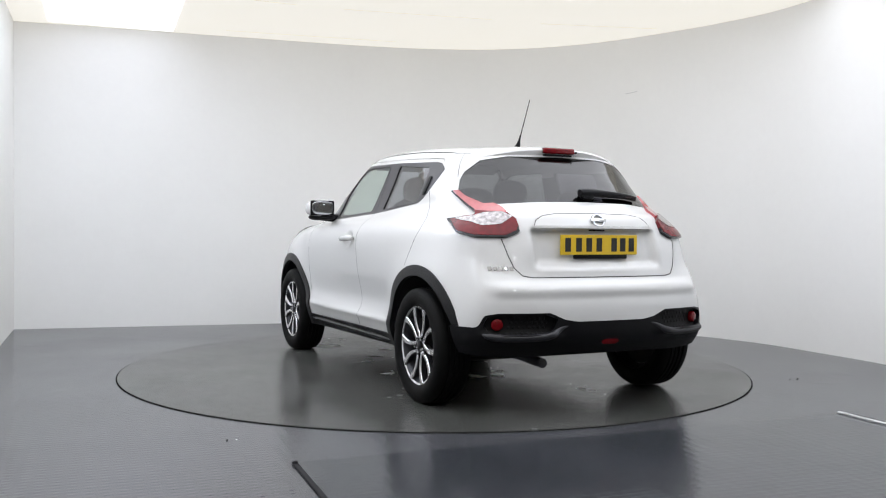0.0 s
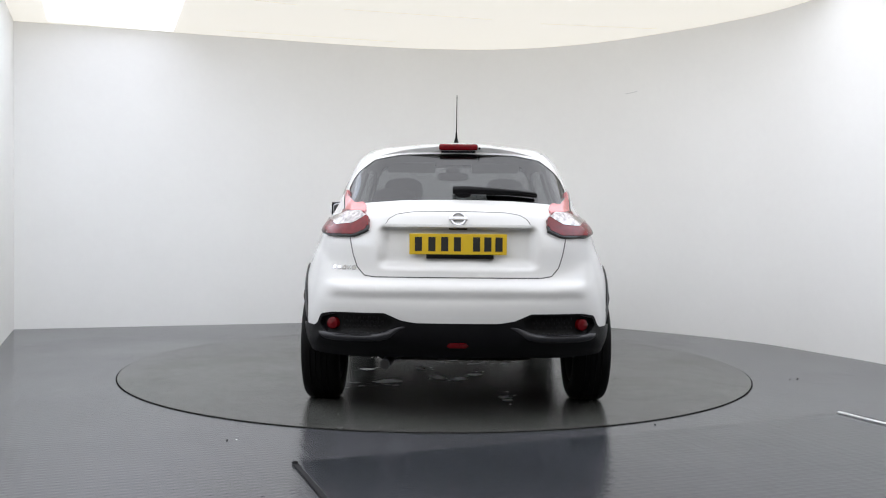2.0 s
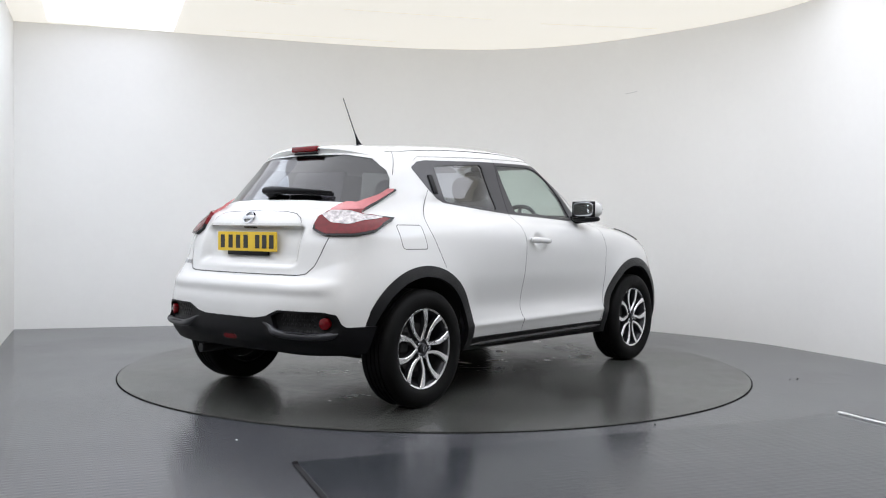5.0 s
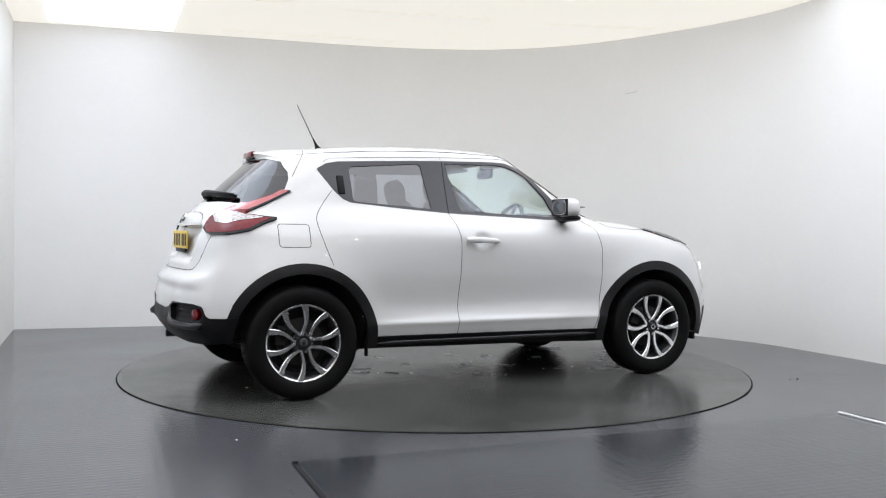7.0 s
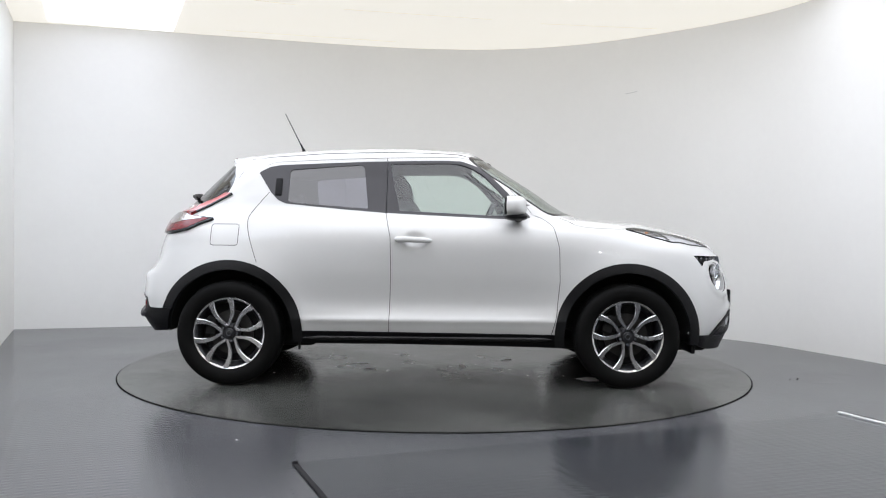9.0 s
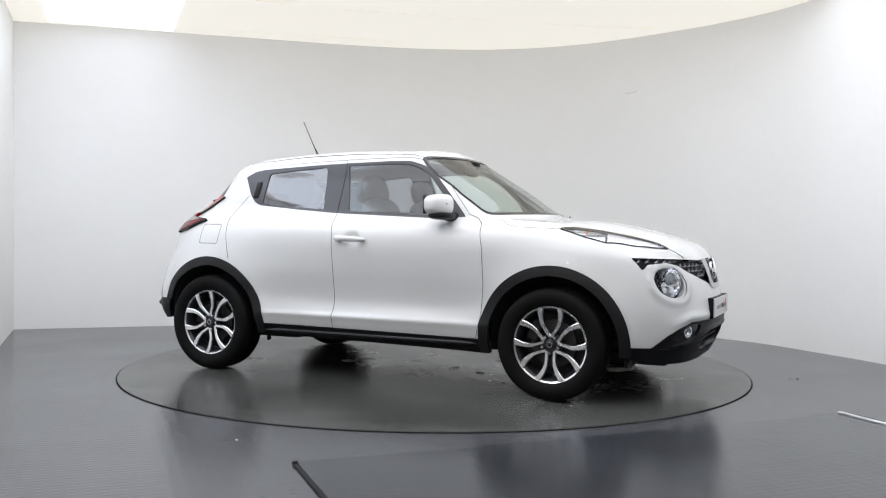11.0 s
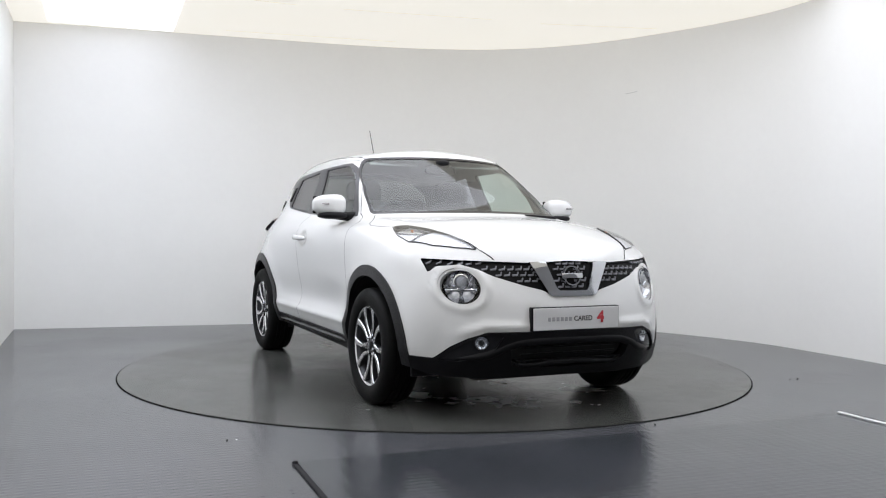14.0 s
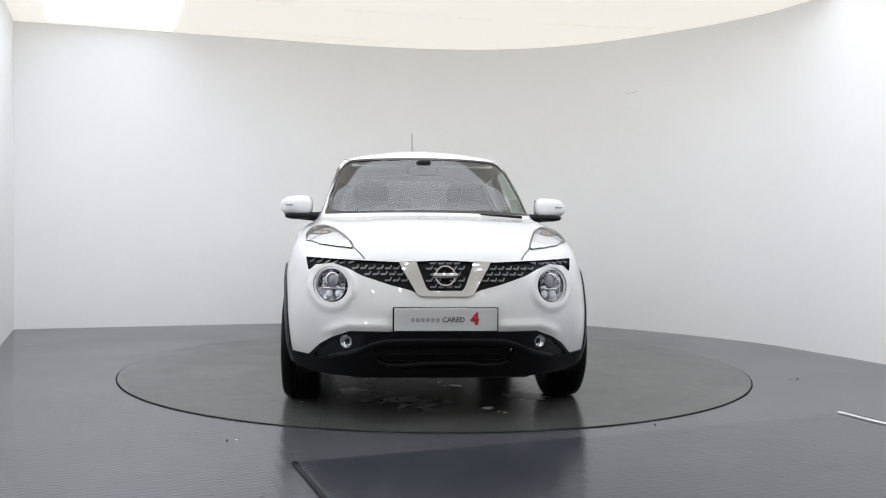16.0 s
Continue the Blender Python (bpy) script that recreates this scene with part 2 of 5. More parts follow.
# ---- car body: character lines from the front centre round one flank to the rear centre (x forward, y to the side, z up) ----
OFF = Vector((-0.036, -0.125, 0.006))
ROW_SILL = [(1.99, 0, .235), (1.985, .28, .235), (1.93, .52, .235), (1.80, .70, .245), (1.70, .79, .28), (1.5, .83, .29), (1.265, .835, .25), (1.02, .82, .25), (.82, .80, .255), (.45, .795, .262),
            (.05, .795, .268), (-.35, .795, .273), (-.75, .80, .28), (-1.02, .82, .285), (-1.265, .835, .29), (-1.5, .825, .35), (-1.66, .79, .345), (-1.77, .72, .335), (-1.84, .52, .325), (-1.875, .28, .33), (-1.885, 0, .33)]
ROW_LOW = [(2.07, 0, .385), (2.06, .28, .385), (1.99, .52, .385), (1.84, .70, .385), (1.71, .81, .385), (1.5, .85, .39), (1.265, .86, .40), (1.02, .85, .39), (.82, .845, .40), (.45, .846, .41),
           (.05, .846, .41), (-.35, .846, .41), (-.75, .846, .405), (-1.02, .855, .395), (-1.265, .862, .41), (-1.5, .85, .44), (-1.67, .815, .43), (-1.81, .735, .415), (-1.90, .52, .42), (-1.935, .28, .42), (-1.945, 0, .42)]
ROW_WAIST = [(2.085, 0, .55), (2.07, .28, .55), (1.99, .52, .55), (1.85, .70, .55), (1.71, .81, .55), (1.5, .858, .555), (1.265, .868, .56), (1.02, .858, .555), (.82, .832, .54), (.45, .815, .53),
             (.05, .814, .53), (-.35, .818, .53), (-.75, .836, .545), (-1.02, .862, .565), (-1.265, .868, .58), (-1.5, .852, .575), (-1.67, .812, .57), (-1.82, .73, .565), (-1.91, .52, .57), (-1.94, .28, .57), (-1.95, 0, .57)]
ROW_MID = [(2.05, 0, .72), (2.03, .28, .72), (1.955, .52, .72), (1.81, .70, .72), (1.69, .79, .72), (1.5, .846, .725), (1.265, .866, .73), (1.02, .862, .73), (.82, .853, .73), (.45, .848, .73),
           (.05, .848, .73), (-.35, .852, .735), (-.75, .862, .74), (-1.02, .868, .745), (-1.265, .865, .745), (-1.5, .84, .73), (-1.66, .79, .71), (-1.80, .71, .69), (-1.885, .52, .675), (-1.915, .28, .67), (-1.925, 0, .67)]
ROW_NOSE = [(2.005, 0, .855), (1.98, .28, .862), (1.865, .52, .875), (1.73, .69, .87), (1.63, .768, .87), (1.47, .815, .88), (1.265, .838, .89), (1.02, .85, .895), (.82, .858, .90), (.45, .862, .90),
            (.05, .864, .91), (-.35, .864, .92), (-.75, .858, .925), (-1.02, .845, .925), (-1.265, .825, .92), (-1.48, .795, .90), (-1.63, .755, .87), (-1.74, .685, .82), (-1.825, .52, .77), (-1.868, .28, .762), (-1.88, 0, .76)]
ROW_SHOULDER = [(1.86, 0, .955), (1.84, .27, .955), (1.74, .48, .955), (1.63, .61, .958), (1.54, .685, .965), (1.40, .745, .975), (1.22, .785, .985), (1.02, .808, .995), (.82, .822, 1.0), (.45, .83, 1.005),
                (.05, .832, 1.015), (-.35, .83, 1.025), (-.75, .82, 1.03), (-1.02, .802, 1.03), (-1.25, .782, 1.02), (-1.45, .76, 1.0), (-1.59, .732, .99), (-1.70, .665, .965), (-1.785, .50, .93), (-1.84, .27, .925), (-1.855, 0, .925)]
ROW_BELT = [(1.45, 0, 1.058), (1.43, .26, 1.055), (1.37, .45, 1.045), (1.30, .565, 1.04), (1.22, .625, 1.045), (1.12, .668, 1.05), (1.0, .70, 1.05), (.87, .722, 1.052), (.72, .738, 1.055), (.43, .748, 1.065),
            (.04, .75, 1.085), (-.35, .748, 1.10), (-.74, .738, 1.125), (-.98, .728, 1.14), (-1.19, .715, 1.14), (-1.38, .69, 1.10), (-1.52, .655, 1.085), (-1.63, .585, 1.08), (-1.715, .45, 1.075), (-1.78, .26, 1.07), (-1.80, 0, 1.07)]
ROW_COWL = [(1.02, 0, 1.103), (1, 0.27, 1.098), (0.945, 0.486, 1.09), (0.885, 0.605, 1.09), (0.84, 0.652, 1.093), (0.785, 0.677, 1.096), (0.725, 0.69, 1.1), (0.665, 0.697, 1.105), (0.58, 0.702, 1.115), (0.38, 0.704, 1.135),
            (0.02, 0.711, 1.155), (-0.35, 0.712, 1.17), (-0.73, 0.705, 1.195), (-0.96, 0.698, 1.215), (-1.13, 0.686, 1.225), (-1.28, 0.664, 1.2), (-1.4, 0.635, 1.175), (-1.5, 0.575, 1.16), (-1.6, 0.45, 1.145), (-1.69, 0.26, 1.14), (-1.715, 0, 1.14)]
ROW_GLASS = [(0.68, 0, 1.305), (0.665, 0.263, 1.3), (0.63, 0.465, 1.288), (0.588, 0.575, 1.274), (0.558, 0.617, 1.267), (0.525, 0.639, 1.263), (0.485, 0.65, 1.262), (0.435, 0.655, 1.266), (0.37, 0.654, 1.275), (0.24, 0.653, 1.295),
             (-0.02, 0.655, 1.31), (-0.36, 0.653, 1.32), (-0.71, 0.648, 1.33), (-0.92, 0.643, 1.338), (-1.06, 0.637, 1.342), (-1.18, 0.631, 1.335), (-1.285, 0.598, 1.322), (-1.375, 0.525, 1.315), (-1.455, 0.42, 1.305), (-1.525, 0.25, 1.3), (-1.545, 0, 1.3)]
ROW_RAIL = [(0.335, 0, 1.515), (0.328, 0.253, 1.507), (0.303, 0.417, 1.49), (0.278, 0.507, 1.476), (0.257, 0.546, 1.467), (0.235, 0.567, 1.463), (0.21, 0.58, 1.461), (0.175, 0.587, 1.461), (0.12, 0.592, 1.464), (0.03, 0.594, 1.469),
            (-0.13, 0.597, 1.475), (-0.4, 0.597, 1.477), (-0.68, 0.592, 1.469), (-0.87, 0.585, 1.46), (-1, 0.577, 1.451), (-1.11, 0.57, 1.442), (-1.21, 0.539, 1.434), (-1.285, 0.485, 1.43), (-1.340, 0.385, 1.438), (-1.374, 0.235, 1.444), (-1.383, 0, 1.447)]
ROW_ROOF = [(0.27, 0, 1.549), (0.264, 0.21, 1.542), (0.246, 0.354, 1.53), (0.225, 0.428, 1.521), (0.205, 0.458, 1.517), (0.185, 0.475, 1.516), (0.16, 0.486, 1.517), (0.128, 0.495, 1.519), (0.075, 0.502, 1.523), (-0.02, 0.508, 1.528),
            (-0.16, 0.513, 1.532), (-0.4, 0.515, 1.532), (-0.66, 0.51, 1.524), (-0.84, 0.502, 1.515), (-0.965, 0.493, 1.506), (-1.08, 0.47, 1.496), (-1.185, 0.436, 1.487), (-1.262, 0.38, 1.481), (-1.325, 0.305, 1.48), (-1.366, 0.19, 1.483), (-1.376, 0, 1.486)]
ROW_CROWN = [(.18, 0, 1.567), (.172, .11, 1.565), (.155, .17, 1.562), (.14, .2, 1.559), (.125, .213, 1.558), (.11, .222, 1.557), (.09, .228, 1.557), (.06, .233, 1.558), (.02, .237, 1.56), (-.06, .241, 1.563),
             (-.18, .243, 1.565), (-.4, .244, 1.563), (-.64, .242, 1.553), (-.8, .238, 1.543), (-.91, .233, 1.536), (-1.01, .225, 1.528), (-1.1, .21, 1.521), (-1.175, .187, 1.516), (-1.24, .15, 1.512), (-1.29, .09, 1.508), (-1.30, 0, 1.508)]
ROW_RIDGE = [(x * 0.86 - 0.03, 0.0, z) for (x, y, z) in ROW_CROWN]
ROW_RIDGE = [(x, 0.0, 1.577 - 0.052 * max(0.0, -x - 0.25) ** 1.3 - 0.25 * max(0.0, x) ** 2) for (x, y, z) in ROW_RIDGE]
ROWS = [ROW_SILL, ROW_LOW, ROW_WAIST, ROW_MID, ROW_NOSE, ROW_SHOULDER, ROW_BELT, ROW_COWL, ROW_GLASS, ROW_RAIL, ROW_ROOF, ROW_CROWN, ROW_RIDGE]


def loft(rows, nu, nv):
    """Smooth surface through the character lines, with its normals."""
    G = np.array(rows, float)

    def along(G, n):
        K = np.concatenate([2 * G[:1] - G[1:2], G, 2 * G[-1:] - G[-2:-1]])
        out = []
        for i in range(1, len(K) - 2):
            a, b, c, d = K[i - 1], K[i], K[i + 1], K[i + 2]
            for t in np.arange(n) / n:
                out.append(0.5 * (2 * b + (c - a) * t + (2 * a - 5 * b + 4 * c - d) * t ** 2 + (3 * b - a - 3 * c + d) * t ** 3))
        out.append(K[-2])
        return np.array(out)

    # mirror image beyond the centre planes keeps the tangents square to them
    flip = np.array([1, -1, 1.0])
    H = np.concatenate([G[:, 2:0:-1] * flip, G, G[:, -2:-4:-1] * flip], axis=1)
    S = along(H.transpose(1, 0, 2), nu).transpose(1, 0, 2)
    S = S[:, 2 * nu:-2 * nu]
    return along(S, nv)


GRID = loft(ROWS, 14, 10)
# wheel-arch swell
for hx in (1.265, -1.265):
    r = np.hypot(GRID[..., 0] - hx, GRID[..., 2] - 0.335)
    GRID[..., 1] += np.where((GRID[..., 1] > 0.6) & (GRID[..., 2] < 0.95), 0.010 * np.exp(-((r - 0.43) / 0.09) ** 2), 0)
# shallow number-plate recess in the tailgate, hollows round the door waist
X, Y, Z = GRID[..., 0], GRID[..., 1], GRID[..., 2]


def ease(v, a, b):
    w = np.clip((v - a) / (b - a), 0, 1)
    return w * w * (3 - 2 * w)


GRID[..., 0] += np.where(X < -1.7, 0.052 * (1 - ease(Y, 0.37, 0.44)) * ease(Z, 0.79, 0.835) * (1 - ease(Z, 1.0, 1.018)), 0)
GRID[..., 0] += np.where(X > 1.8, 0.012 * np.exp(-((np.hypot(Y - 0.592, Z - 0.706) - 0.115) / 0.018) ** 2), 0)
GRID[..., 1] -= np.where(Y > 0.7, 0.024 * np.exp(-(((X + 0.09) / 0.058) ** 2 + ((Z - 0.935) / 0.045) ** 2) ** 2), 0)
GRID[..., 0] += np.where(X > 1.75, 0.016 * np.exp(-((Z - 0.505 + 0.35 * np.maximum(0, Y - 0.50)) / 0.020) ** 2) * ease(Y, 0.22, 0.34) * (1 - ease(Y, 0.56, 0.66)), 0)
# flat-topped ledge along the rear bumper, raised lip under its pockets, swage along the door feet
GRID[..., 0] -= np.where(X < -1.5, 0.020 * ease(Z, 0.63, 0.69) * (1 - ease(Z, 0.70, 0.742)) * (1 - ease(Y, 0.62, 0.74)), 0)
GRID[..., 0] -= np.where(X < -1.5, 0.026 * np.exp(-((Z - 0.442) / 0.024) ** 2) * ease(Y, 0.28, 0.40) * (1 - ease(Y, 0.70, 0.77)), 0)
GRID[..., 1] += np.where((np.abs(X) < 0.95) & (Y > 0.7), 0.011 * np.exp(-((Z - 0.425) / 0.018) ** 2) * (1 - ease(np.abs(X), 0.70, 0.92)), 0)
GRID[:, 0, 1] = 0
GRID[:, -1, 1] = 0
NR, NC = GRID.shape[:2]
du = np.gradient(GRID, axis=1)
dv = np.gradient(GRID, axis=0)
NRM = np.cross(dv, du)
NRM /= np.maximum(np.linalg.norm(NRM, axis=2, keepdims=True), 1e-9)
NRM[:, 0, 1] = 0
NRM[:, -1, 1] = 0
if NRM[60, NC // 2, 1] < 0:
    NRM = -NRM
NRM[-1] = NRM[-2] * (1, 0, 1)
NRM /= np.maximum(np.linalg.norm(NRM, axis=2, keepdims=True), 1e-9)


class Skin:
    """A triangle skin whose pieces are cut apart along smooth outlines."""

    def __init__(self, V, N, T):
        self.V, self.N, self.T = V, N, T

    def cut(self, dist):
        """Splits into (inside, outside): inside is where dist(V) < 0."""
        d = dist(self.V)
        d = np.where(np.abs(d) < 1e-7, 1e-7, d)
        s = d[self.T] < 0
        k = s.sum(1)
        inn, out = [self.T[k == 3]], [self.T[k == 0]]
        V, N = [self.V], [self.N]
        n, made, ti, to = len(self.V), {}, [], []
        nv, nn = [], []

        def mid(a, b):
            key = (a, b) if a < b else (b, a)
            if key not in made:
                f = d[a] / (d[a] - d[b])
                nv.append(self.V[a] + f * (self.V[b] - self.V[a]))
                w = self.N[a] + f * (self.N[b] - self.N[a])
                nn.append(w / max(1e-9, np.linalg.norm(w)))
                made[key] = n + len(nv) - 1
            return made[key]

        for tri, si in zip(self.T[(k == 1) | (k == 2)], s[(k == 1) | (k == 2)]):
            lone = si if si.sum() == 1 else ~si
            i = int(np.argmax(lone))
            a, b, c = int(tri[i]), int(tri[(i + 1) % 3]), int(tri[(i + 2) % 3])
            p, q = mid(a, b), mid(a, c)
            one, two = (ti, to) if si[i] else (to, ti)
            one.append((a, p, q))
            two += [(p, b, c), (p, c, q)]
        if nv:
            V.append(np.array(nv))
            N.append(np.array(nn))
        V, N = np.concatenate(V), np.concatenate(N)
        if ti:
            inn.append(np.array(ti))
        if to:
            out.append(np.array(to))
        return Skin(V, N, np.concatenate(inn)).tidy(), Skin(V, N, np.concatenate(out)).tidy()

    def score(self, dist):
        """The same skin with extra vertices along the line dist = 0."""
        a, b = self.cut(dist)
        j = a.join(b)
        _, first, inv = np.unique(np.round(j.V, 6), axis=0, return_index=True, return_inverse=True)
        inv = np.asarray(inv).reshape(-1)
        return Skin(j.V[first], j.N[first], inv[j.T])

    def tidy(self):
        used, inv = np.unique(self.T, return_inverse=True)
        if len(used) == 0:
            return Skin(np.zeros((0, 3)), np.zeros((0, 3)), np.zeros((0, 3), int))
        return Skin(self.V[used], self.N[used], inv.reshape(-1, 3))

    def join(self, other):
        return Skin(np.concatenate([self.V, other.V]), np.concatenate([self.N, other.N]), np.concatenate([self.T, other.T + len(self.V)]))

    def moved(self, d):
        return Skin(self.V + self.N * d, self.N, self.T)

    def mirrored(self):
        f = np.array([1, -1, 1.0])
        return Skin(self.V * f, self.N * f, self.T[:, ::-1])

    def both(self):
        return self.join(self.mirrored())

    def rims(self):
        e = np.concatenate([self.T[:, [0, 1]], self.T[:, [1, 2]], self.T[:, [2, 0]]])
        key = np.sort(e, 1)
        _, first, count = np.unique(key, axis=0, return_index=True, return_counts=True)
        return e[first[count == 1]]

    def thick(self, t, inner=0.0):
        """The same skin with depth: outer face moved out by t, inner face moved in, closed at the rim."""
        n = len(self.V)
        V = np.concatenate([self.V + self.N * t, self.V - self.N * inner])
        e = self.rims()
        side = np.concatenate([np.stack([e[:, 1], e[:, 0], e[:, 0] + n], 1), np.stack([e[:, 1], e[:, 0] + n, e[:, 1] + n], 1)])
        return V, np.concatenate([self.T, self.T[:, ::-1] + n, side])


def polygon(points, axes, radius=0.0):
    """Signed distance to an outline in a side (x, z) or end (y, z) view; negative inside."""
    P = np.array(points, float)

    def f(V):
        q = V[:, axes]
        best = np.full(len(q), 1e9)
        sign = np.ones(len(q))
        for i in range(len(P)):
            a, b = P[i], P[(i + 1) % len(P)]
            e, w = b - a, q - a
            h = np.clip((w @ e) / (e @ e), 0, 1)
            best = np.minimum(best, ((w - h[:, None] * e) ** 2).sum(1))
            c1, c2, c3 = q[:, 1] >= a[1], q[:, 1] < b[1], e[0] * w[:, 1] > e[1] * w[:, 0]
            flip = (c1 & c2 & c3) | (~c1 & ~c2 & ~c3)
            sign = np.where(flip, -sign, sign)
        return sign * np.sqrt(best) - radius
    return f


def line_strip(points, axes, half):
    """Signed distance to a thin band along an open line."""
    P = np.array(points, float)

    def f(V):
        q = V[:, axes]
        best = np.full(len(q), 1e9)
        for a, b in zip(P, P[1:]):
            e, w = b - a, q - a
            h = np.clip((w @ e) / (e @ e), 0, 1)
            best = np.minimum(best, ((w - h[:, None] * e) ** 2).sum(1))
        return np.sqrt(best) - half
    return f


def line_side(points, axes):
    """Distance to an open line with a sign that tells its two sides apart."""
    P = np.array(points, float)

    def f(V):
        q = V[:, axes]
        best, sign = np.full(len(q), 1e9), np.ones(len(q))
        for a, b in zip(P, P[1:]):
            e, w = b - a, q - a
            h = np.clip((w @ e) / (e @ e), 0, 1)
            d2 = ((w - h[:, None] * e) ** 2).sum(1)
            s = np.where(e[0] * w[:, 1] - e[1] * w[:, 0] >= 0, 1.0, -1.0)
            near = d2 < best
            best, sign = np.where(near, d2, best), np.where(near, s, sign)
        return sign * np.sqrt(best)
    return f


def where(f, test):
    """Limits a region to the part of the body for which test(V) holds."""
    return lambda V: np.where(test(V), f(V), 1.0)


XZ, YZ = [0, 2], [1, 2]
idx = np.arange(NR * NC).reshape(NR, NC)
a, b, c, d = idx[:-1, :-1].ravel(), idx[:-1, 1:].ravel(), idx[1:, 1:].ravel(), idx[1:, :-1].ravel()
TRI = np.concatenate([np.stack([a, b, c], 1), np.stack([a, c, d], 1)])
fn = np.cross(GRID.reshape(-1, 3)[TRI[:, 1]] - GRID.reshape(-1, 3)[TRI[:, 0]], GRID.reshape(-1, 3)[TRI[:, 2]] - GRID.reshape(-1, 3)[TRI[:, 0]])
if (fn * NRM.reshape(-1, 3)[TRI[:, 0]]).sum(1).mean() < 0:
    TRI = TRI[:, ::-1]
skin = Skin(GRID.reshape(-1, 3).copy(), NRM.reshape(-1, 3).copy(), TRI)

car = new("car")
tagged(car, "pearl white compact crossover with black wheel-arch cladding on the turntable", "car")


def panel(name, sk, material, label="", parent=None, thick=None):
    if thick:
        V, T = sk.thick(*thick)
        ob = mesh_ob(name, V, T, material, parent or car, label)
        ob.data.set_sharp_from_angle(angle=radians(40))
    else:
        ob = mesh_ob(name, sk.V, sk.T, material, parent or car, label, normals=sk.N)
    if parent is None:
        ob.location = OFF
    return ob


def side_pair(name, sk, material, label="", thick=None):
    return panel(name, sk, material, label, None, thick), panel(name, sk.mirrored(), material, label, None, thick)

# ---- cutting the body into its panels ----
rest = skin


def wheel_r(V):
    return np.minimum(np.hypot(V[:, 0] - 1.265, V[:, 2] - 0.335), np.hypot(V[:, 0] + 1.265, V[:, 2] - 0.335))


def flank(f, y=0.5):
    return lambda V: np.maximum(f(V), y - V[:, 1])


def nose(f, x=1.55):
    return lambda V: np.maximum(f(V), x - V[:, 0])


def tail(f, x=-1.2):
    return lambda V: np.maximum(f(V), V[:, 0] - x)


_, rest = rest.cut(flank(lambda V: wheel_r(V) - 0.402, 0.55))

# black lower bumpers and sills
black_rear, rest = rest.cut(tail(polygon([(-.1, .513), (.217, .513), (.297, .526), (.385, .563), (.66, .563), (.728, .55), (.748, .50), (.765, .486), (.83, .487), (.95, .487), (.95, .1), (-.1, .1)], YZ), -1.50))
black_front, rest = rest.cut(nose(polygon([(-.1, .478), (.258, .478), (.489, .476), (.577, .442), (.64, .40), (.707, .332), (.804, .34), (.95, .362), (.95, .1), (-.1, .1)], YZ), 1.50))
sill, rest = rest.cut(lambda V: np.maximum(V[:, 2] - (0.345 - 0.008 * V[:, 0]), np.maximum(np.abs(V[:, 0]) - 0.95, 0.3 - V[:, 1])))
arch, rest = rest.cut(flank(lambda V: wheel_r(V) - 0.462, 0.55))
arch3, black_front = black_front.cut(flank(lambda V: wheel_r(V) - 0.462, 0.55))
arch4, sill = sill.cut(flank(lambda V: wheel_r(V) - 0.462, 0.55))
arch = arch.join(arch3).join(arch4)
arch_f, arch_r = arch.cut(lambda V: -V[:, 0])
for a_sk in (arch_f, arch_r):
    # weld the joined pieces so that the cladding is one closed band
    key = np.round(a_sk.V, 5)
    uq, first, inv = np.unique(key, axis=0, return_index=True, return_inverse=True)
    inv = np.asarray(inv).reshape(-1)
    band = Skin(a_sk.V[first], a_sk.N[first], inv[a_sk.T])
    band = Skin(band.V, band.N, band.T[(band.T[:, 0] != band.T[:, 1]) & (band.T[:, 1] != band.T[:, 2]) & (band.T[:, 0] != band.T[:, 2])])
    # the trailing foot of the rear arch tucks in towards the bumper
    tuck = 0.034 * (1 - ease(band.V[:, 2], 0.36, 0.66)) * (1 - ease(band.V[:, 0], -1.68, -1.50))
    band.V[:, 1] -= tuck
    side_pair("arch_cladding", band, M_ARCH, "black grained plastic wheel-arch trim", (0.009, 0.022))
side_pair("sill_cladding", sill, M_BLACK, "black plastic sill trim", (0.010, 0.02))

# rear bumper pockets, lamps
pocket, black_rear = black_rear.cut(tail(polygon([(.345, .528), (.40, .550), (.655, .550), (.715, .535), (.73, .50), (.70, .465), (.655, .452), (.42, .455), (.37, .475)], YZ, 0.004), -1.6))
lower_fog, black_rear = black_rear.cut(tail(polygon([(-.1, .412), (.052, .412), (.06, .40), (.045, .386), (-.1, .386)], YZ), -1.6))
panel("rear_bumper", black_rear.both(), M_BLACK, "black grained lower bumper", None, (0.004, 0.03))
side_pair("bumper_pocket", pocket.moved(-0.030), M_MESHBLACK, "recessed black mesh pocket", (0.002, 0.004))
panel("rear_fog_light", lower_fog.both().moved(0.004), M_RED, "dark red fog lens", None, (0.004, 0.02))

# front lower bumper with intake
intake, black_front = black_front.cut(nose(polygon([(-.1, .425), (.30, .428), (.37, .405), (.345, .315), (.27, .288), (-.1, .284)], YZ, 0.004), 1.7))
foghole, black_front = black_front.cut(nose(lambda V: np.hypot(V[:, 1] - 0.512, V[:, 2] - 0.417) - 0.036, 1.7))
fogzone, black_front = black_front.cut(nose(polygon([(.40, .462), (.49, .462), (.57, .43), (.64, .375), (.69, .325), (.60, .322), (.52, .345), (.45, .38)], YZ), 1.7))
panel("front_bumper", black_front.both(), M_BLACK, "black grained lower bumper", None, (0.010, 0.03))
panel("lower_intake", intake.both().moved(-0.045), M_DARK, "dark recessed air intake")
side_pair("fog_light_surround", fogzone, M_GLOSSBLACK, "gloss black fog lamp surround", (0.0, 0.03))
side_pair("front_fog_light", foghole, M_LENS, "small clear round fog lamp", (0.004, 0.003))
